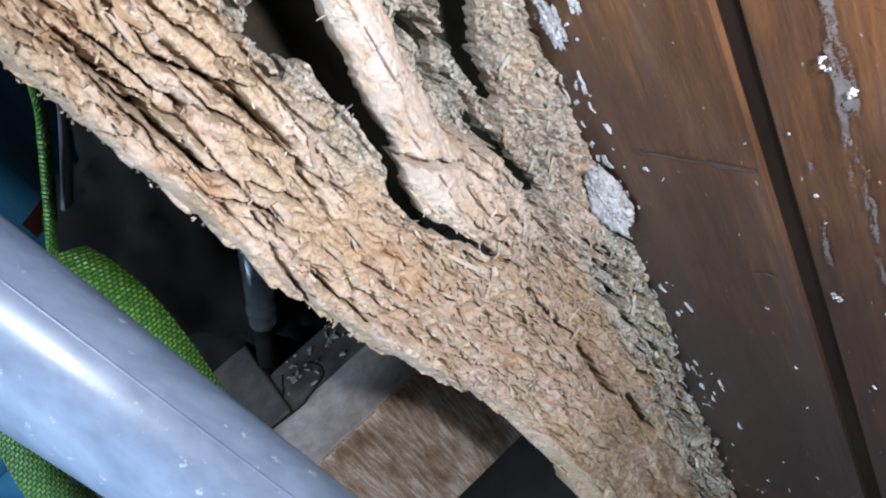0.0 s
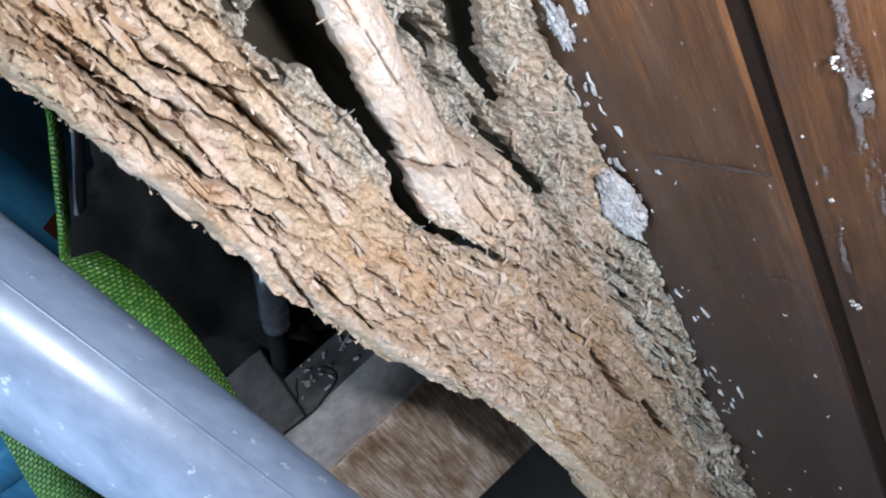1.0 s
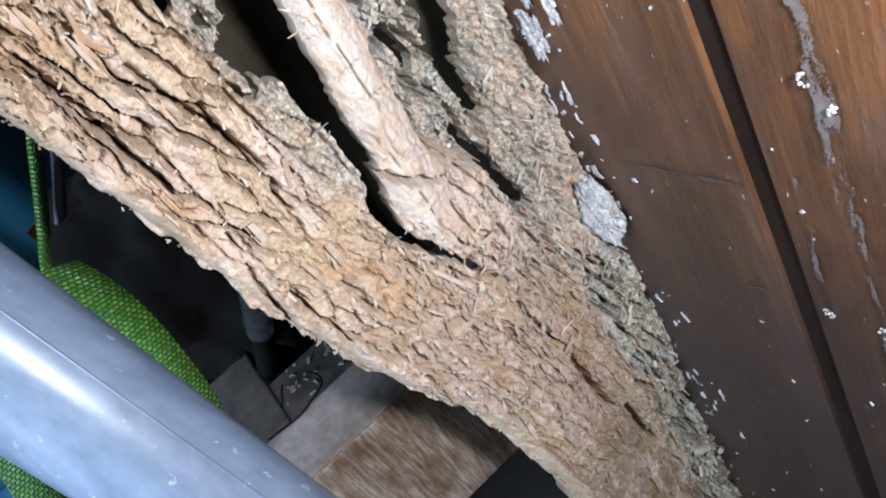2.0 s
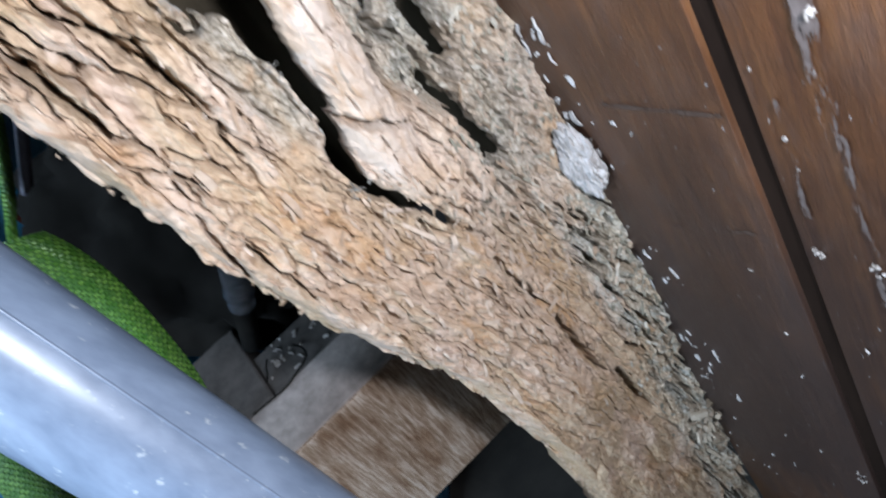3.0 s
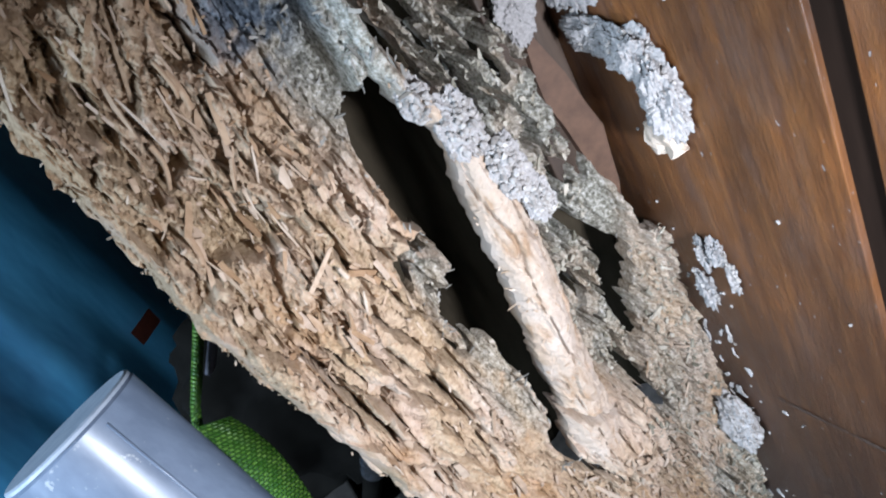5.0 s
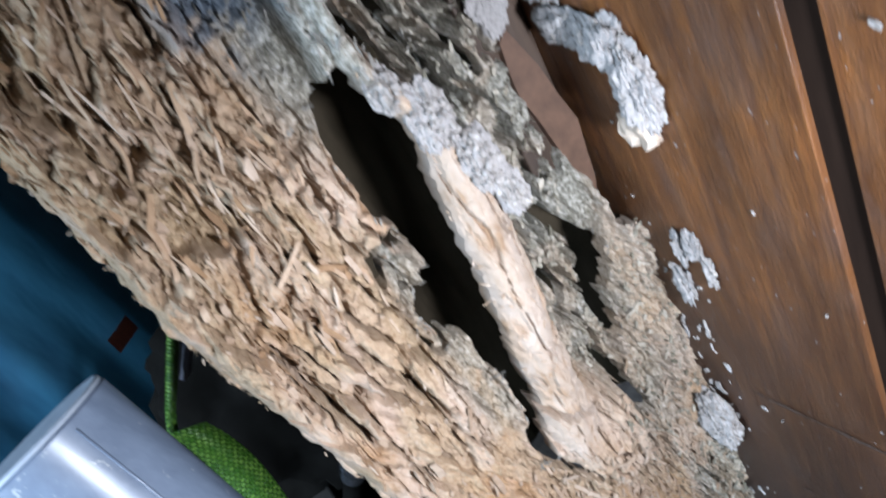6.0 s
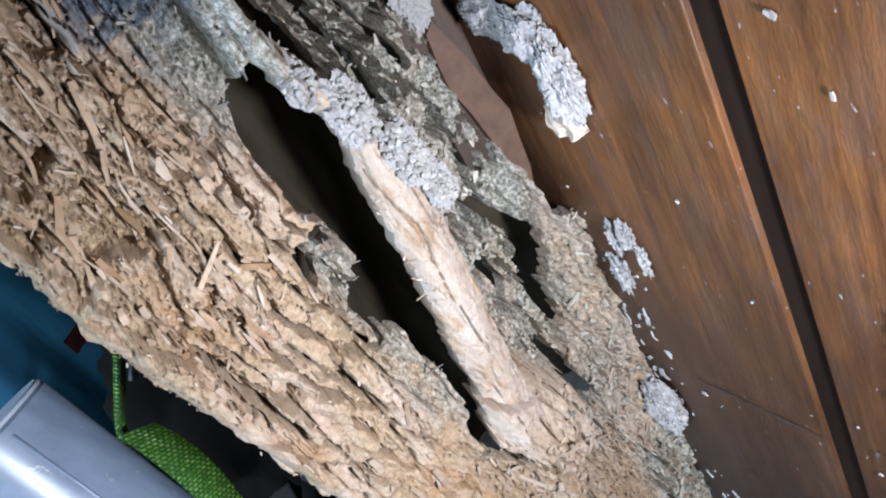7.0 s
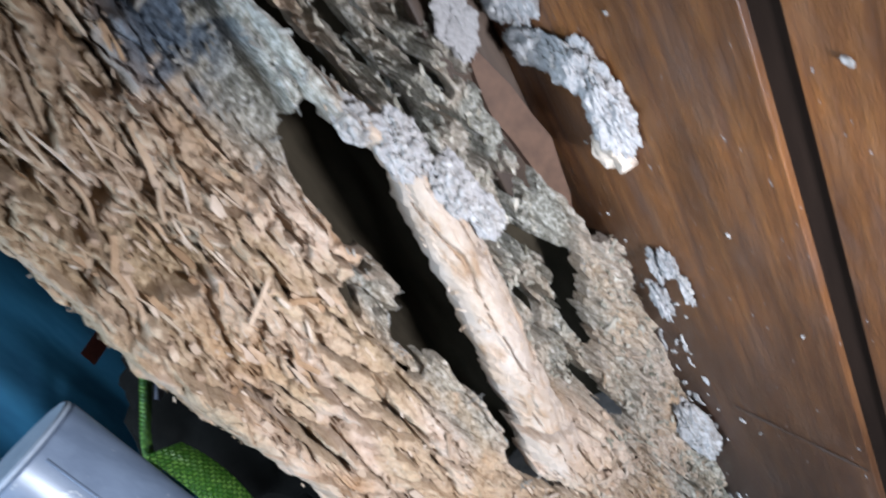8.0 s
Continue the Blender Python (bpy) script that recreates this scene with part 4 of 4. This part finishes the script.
for v in bm.verts:
    way = Vector((v.co.x + 0.22, v.co.y - 0.84, 0))
    turned = math.atan2(way.y, way.x)
    v.co += way.normalized() * (0.010 * noise.noise(Vector((turned * 3.5, v.co.z * 3.0, 1))) + 0.0035 * noise.noise(Vector((turned * 11 + 3 * v.co.z, v.co.z * 6, 7))))
part("barrel", bm, DRUM, drum)
for z in (0.32, 0.60):
    part("hoop", lathe(-0.22, 0.84, [(0.2155, z - 0.018), (0.222, z - 0.012), (0.222, z + 0.012), (0.2155, z + 0.018)]), DRUM, drum)
bm = bmesh.new()
rows = [[bm.verts.new((-0.22 + 0.2215 * math.sin(t), 0.84 - 0.2215 * math.cos(t), z)) for t in np.linspace(0.62, 0.74, 10)] for z in (0.704, 0.711, 0.720)]
for A, B in zip(rows, rows[1:]):
    for i in range(9):
        bm.faces.new((A[i], A[i + 1], B[i + 1], B[i])).smooth = True
part("sticker", bm, RED, drum, "faded red sticker")

strap = thing("woven_strap", (-0.05, 0.31, 0.62), "bright green woven webbing strap hanging behind the pipe", "strap")


def smooth_path(keys, n=40):
    """Catmull-Rom through keys (x, y, z, wx, wy, wz)."""
    k = np.array(keys, float)
    out = []
    for t in np.linspace(0, len(k) - 1.0001, n):
        i = int(t)
        f = t - i
        p0, p1, p2, p3 = k[max(i - 1, 0)], k[i], k[i + 1], k[min(i + 2, len(k) - 1)]
        v = 0.5 * (2 * p1 + (p2 - p0) * f + (2 * p0 - 5 * p1 + 4 * p2 - p3) * f * f + (3 * p1 - p0 - 3 * p2 + p3) * f ** 3)
        out.append((tuple(v[:3]), tuple(v[3:])))
    return out


part("loop", ribbon("loop", smooth_path([
    (-0.030, 0.372, 0.800, 0.85, 0.1, -0.5), (-0.027, 0.368, 0.786, 0.9, 0.1, -0.3), (-0.026, 0.364, 0.762, 1, 0, 0),
    (-0.029, 0.360, 0.735, 1, 0, 0), (-0.036, 0.357, 0.700, 1, 0, 0), (-0.046, 0.352, 0.675, 1, 0, 0.1), (-0.060, 0.345, 0.650, 1, 0, 0.1)]), 0.0170), WEAVE, strap)
part("tail", ribbon("tail", smooth_path([
    (0.030, 0.44, 0.885, 0.8, 0.6, 0), (0.010, 0.42, 0.855, 0.8, 0.6, 0), (-0.002, 0.40, 0.838, 0.8, 0.6, 0), (-0.026, 0.398, 0.808, 0.8, 0.6, 0), (-0.038, 0.390, 0.795, 0.9, 0.5, 0), (-0.046, 0.372, 0.780, 0.9, 0.3, 0.1)]), 0.0065, 0.003), WEAVE, strap)
part("grey_edge", ribbon("grey_edge", smooth_path([
    (0.038, 0.446, 0.880, 0.8, 0.6, 0), (0.018, 0.426, 0.850, 0.8, 0.6, 0), (0.006, 0.406, 0.833, 0.8, 0.6, 0), (-0.020, 0.404, 0.803, 0.8, 0.6, 0)]), 0.006, 0.003), GREYCORD, strap, "grey edge binding")
part("free_end", ribbon("free_end", smooth_path([
    (-0.085, 0.382, 0.80, 1, 0, 0.1), (-0.096, 0.370, 0.765, 1, 0, 0.1), (-0.110, 0.360, 0.725, 1, 0, 0), (-0.121, 0.352, 0.68, 1, 0, 0), (-0.128, 0.348, 0.60, 1, 0, 0)]), 0.026), WEAVE, strap)

# lumpy near-black mass filling the gap behind the rail
sack = thing("black_mass", (0.02, 0.52, 0.655), "lumpy near-black mass behind the rail", "sack")
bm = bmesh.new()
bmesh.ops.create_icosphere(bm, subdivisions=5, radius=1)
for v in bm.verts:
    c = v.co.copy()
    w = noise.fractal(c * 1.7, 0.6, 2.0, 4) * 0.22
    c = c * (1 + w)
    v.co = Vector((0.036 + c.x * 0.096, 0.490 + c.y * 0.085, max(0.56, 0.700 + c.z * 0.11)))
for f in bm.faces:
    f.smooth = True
part("main_lump", bm, BLACK, sack)

crust = thing("frass_heap", (0.146, 0.222, 0.89), "white crumbly termite frass stuck to the boards", "frass", "frass on the boards")
spots = [(0.1450, 0.234, 0.917, 0.0030, 0.0110, 0.0060), (0.1440, 0.217, 0.915, 0.0040, 0.0085, 0.0080), (0.1435, 0.210, 0.903, 0.0045, 0.0065, 0.0115), (0.1450, 0.238, 0.936, 0.0030, 0.0110, 0.0120)]
for i, q in enumerate(spots):
    lump("frass_mass", q[:3], q[3:], 12 + i, FRASSMASS, crust, "", 0.45)
clump("frass_dust", 160, spots, 0.0012, FRASS, crust, 15)
bm = box_bm((0.1410, 0.2085, 0.8850), (0.1468, 0.2210, 0.8930), 0.0015)
bmesh.ops.subdivide_edges(bm, edges=bm.edges[:], cuts=2, use_grid_fill=True)
for v in bm.verts:
    v.co += noise.noise_vector(v.co * 260) * 0.0020
part("pale_chip", bm, SPLINT, crust, "cream wood chip")
low = thing("frass_heap", (0.146, 0.219, 0.825), "small whitish frass flakes stuck to the boards", "frass", "frass on the boards")
spots = [(0.1456, 0.213, 0.842, 0.0014, 0.0026, 0.0048), (0.1456, 0.2195, 0.838, 0.0014, 0.0020, 0.0056), (0.1455, 0.2235, 0.820, 0.0018, 0.0030, 0.0080), (0.1456, 0.2085, 0.833, 0.0010, 0.0014, 0.0060)]
for i, q in enumerate(spots):
    lump("frass_mass", q[:3], q[3:], 22 + i, FRASSMASS, low, "", 0.85)
clump("frass_dust", 40, [(x, y, z, a, 1.7 * b, 1.25 * c) for x, y, z, a, b, c in spots], 0.0009, FRASS, low, 16)

# loose specks on the boards
r = np.random.default_rng(21)
n = 75
zz = r.uniform(0.50, 0.95, n)
yy = np.where(r.random(n) < 0.55, 0.236 - r.gamma(1.6, 0.006, n), r.uniform(0.09, 0.235, n))
groove = 0.1545 + 0.065 * (zz - 0.78)
yy = np.where((yy < groove + 0.002) & (yy > groove - 0.011), yy - 0.014, yy)
dots = np.stack([np.full(n, 0.1467), yy, zz], -1)
turn = r.uniform(0, 2 * math.pi, n)
flat = np.stack([np.zeros(n), np.cos(turn), np.sin(turn)], -1)
off_wall = np.stack([-np.ones(n), r.normal(0, 0.3, n), r.normal(0, 0.3, n)], -1)
bits = np.stack([r.gamma(2.0, 0.00042, n) + 0.0004, r.gamma(2.0, 0.00022, n) + 0.0003, r.uniform(0.0003, 0.0006, n)], -1)
tagged(part("frass_specks", shards("frass_specks", dots, flat, off_wall, bits, 8), FRASS), "tiny pale frass specks scattered on the boards", "frass", kind="stuff")

# larger flakes that fell against the boards beside the post
r = np.random.default_rng(27)
n = 34
zz = np.concatenate([r.uniform(0.585, 0.690, 16), r.uniform(0.735, 0.800, 18)])
dots = np.stack([np.full(n, 0.1464), 0.236 - r.gamma(1.5, 0.0075, n), zz], -1)
turn = r.normal(0.25, 0.4, n)
flat = np.stack([np.zeros(n), np.sin(turn), np.cos(turn)], -1)
off_wall = np.stack([-np.ones(n), r.normal(0, 0.3, n), r.normal(0, 0.3, n)], -1)
bits = np.stack([r.gamma(3.0, 0.0009, n) + 0.0010, r.gamma(2.0, 0.00045, n) + 0.0006, r.uniform(0.0003, 0.0007, n)], -1)
tagged(part("wood_flakes", shards("wood_flakes", dots, flat, off_wall, bits, 28), PLUG), "pale wood flakes stuck to the boards beside the post", "flakes", kind="stuff")

bottle = thing("plastic_spout", (-0.008, 0.405, 0.6575), "cloudy clear plastic spout with a black base, leaning on the post", "plastic spout")
lean = pose(-0.008, 0.405, 0.6575, 22, 24, 0)
o = part("neck", lathe(0, 0, [(0.0062, 0.038), (0.0075, 0.040), (0.0075, 0.043), (0.0062, 0.045), (0.0062, 0.048), (0.0082, 0.050), (0.0082, 0.053), (0.0074, 0.055), (0.0078, 0.13)], 40), CLEAR, bottle)
o.matrix_world = lean
o = part("base", lathe(0, 0, [(0.0058, 0.0), (0.0058, 0.038)], 40), BLACK, bottle, "black base")
o.matrix_world = lean

# small lump on top of the near-black mass
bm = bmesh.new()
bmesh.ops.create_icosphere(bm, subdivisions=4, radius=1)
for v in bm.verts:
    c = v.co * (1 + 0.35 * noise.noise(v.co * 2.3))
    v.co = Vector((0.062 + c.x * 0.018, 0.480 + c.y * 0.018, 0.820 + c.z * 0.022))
part("top_lump", bm, BLACK, sack)


# smears, scratches and flakes on the boards
def film(name, y0, z0, y1, z1, width, cover, seed, mat, label, category):
    """A patchy thin film on the boards along a line."""
    L = math.hypot(y1 - y0, z1 - z0)
    s_, w_ = np.meshgrid(np.arange(0, L, 0.00026), np.arange(-width / 2, width / 2, 0.00026), indexing="ij")
    ty, tz = (y1 - y0) / L, (z1 - z0) / L
    body = fbm(s_ / 0.010, w_ / 0.0025, seed, 4, 0.6) - 0.25 * np.abs(w_) / (width / 2) - 0.10 * np.abs(2 * s_ / L - 1)
    on = body + np.random.default_rng(seed).uniform(-0.10, 0.10, body.shape) > 1 - cover
    Y, Z = y0 + s_ * ty - w_ * tz, z0 + s_ * tz + w_ * ty
    X = np.full_like(Y, 0.1466) - 0.0002 * fbm(s_ / 0.002, w_ / 0.002, seed + 9, 2)
    n, m = Y.shape
    idx = np.arange(n * m).reshape(n, m)
    q = on[:-1, :-1] & on[1:, 1:]
    f = np.stack([idx[:-1, :-1], idx[1:, :-1], idx[1:, 1:], idx[:-1, 1:]], -1)[q]
    used = np.unique(f)
    remap = np.full(n * m, -1)
    remap[used] = np.arange(len(used))
    return tagged(part(name, mesh_of(name, np.stack([X, Y, Z], -1).reshape(-1, 3)[used], remap[f]), mat), label, category, kind="stuff")


film("dust_smear", 0.1275, 0.860, 0.1235, 0.785, 0.0075, 0.61, 5, SMEAR, "whitish dust smeared along the board grain", "smear")
film("dust_smear", 0.1225, 0.790, 0.1185, 0.690, 0.0050, 0.555, 8, SMEAR, "thin grey dust streak on the boards", "smear")
film("dust_smear", 0.1380, 0.795, 0.1375, 0.755, 0.0045, 0.54, 11, SMEAR, "thin grey dust streak on the boards", "smear")
film("scratch", 0.213, 0.7690, 0.1560, 0.7835, 0.0022, 0.64, 14, MARK, "dark scratch across the board grain", "scratch")
film("scratch", 0.198, 0.7170, 0.1540, 0.7380, 0.0024, 0.64, 17, MARK, "dark scratch across the board grain", "scratch")
spots = [(0.1462, 0.1290, 0.828, 0.0009, 0.0016, 0.0022), (0.1462, 0.1240, 0.8215, 0.0009, 0.0015, 0.0016), (0.1462, 0.1200, 0.7440, 0.0010, 0.0022, 0.0028), (0.1462, 0.1370, 0.7410, 0.0009, 0.0020, 0.0020), (0.1462, 0.1470, 0.5880, 0.0010, 0.0030, 0.0040)]
flecks = thing("frass_heap", (0.146, 0.128, 0.74), "little white frass flecks on the boards", "frass", "frass on the boards")
clump("frass_dust", 10, spots, 0.0006, FRASS, flecks, 31)

# curled strips of wood hanging in the eaten nest
r = np.random.default_rng(77)
for i in range(4):
    x0, z0 = r.uniform(0.028, 0.054), r.uniform(0.945, 1.0)
    y0 = float(post_field(np.array([x0]), np.array([z0]))[0][0]) - 0.0012
    L = r.uniform(0.008, 0.015)
    bend, out = r.uniform(-0.5, 0.5), r.uniform(0.001, 0.0035)
    keys = []
    for t in (0.0, 0.33, 0.67, 1.0):
        keys.append((x0 + L * t * (0.12 + bend * t), y0 + 0.0012 - out * math.sin(math.pi * (0.15 + 0.7 * t)) * 1.2, z0 - L * t * 0.95, 1.0, r.uniform(-0.6, 0.6), 0.2))
    me = ribbon("wood_strip", smooth_path(keys, 16), r.uniform(0.0008, 0.0016), 0.0004)
    part("wood_strip", me, GOLD, post)

# pale crumbs fallen on the back of the rail
r = np.random.default_rng(91)
n = 26
spot = np.stack([r.uniform(-0.013, 0.035, n), r.uniform(0.364, 0.396, n), np.full(n, 0.6545)], -1)
turn = r.uniform(0, 2 * math.pi, n)
way = np.stack([np.cos(turn), np.sin(turn), np.zeros(n)], -1)
up = np.stack([r.normal(0, 0.3, n), r.normal(0, 0.3, n), np.ones(n)], -1)
bits = np.stack([r.gamma(2.0, 0.0009, n) + 0.0008, r.gamma(2.0, 0.0005, n) + 0.0006, r.uniform(0.0005, 0.0010, n)], -1)
tagged(part("fallen_crumbs", shards("fallen_crumbs", spot, way, up, bits, 12), FRASS), "pale wood crumbs fallen on the back of the rail", "crumbs", kind="stuff")

# thin dark cord lying over the rail
cord = thing("thin_cord", (-0.005, 0.358, 0.657), "thin dark cord lying bent over the rail", "cord")
keys = [(0.010, 0.379, 0.6562), (0.0135, 0.368, 0.6590), (0.012, 0.360, 0.6590), (0.002, 0.3555, 0.6588), (-0.008, 0.3535, 0.6586), (-0.027, 0.356, 0.6586)]
part("strand", ribbon("strand", smooth_path([(*k, 0, 0.7, 0.7) for k in keys], 30), 0.0011, 0.0011), BLACK, cord)
keys = [(-0.006, 0.3865, 0.6562), (-0.009, 0.3800, 0.6568), (-0.010, 0.3760, 0.6566), (-0.013, 0.3710, 0.6562)]
part("loose_end", ribbon("loose_end", smooth_path([(*k, 0, 0.7, 0.7) for k in keys], 14), 0.0008, 0.0008), BLACK, cord)
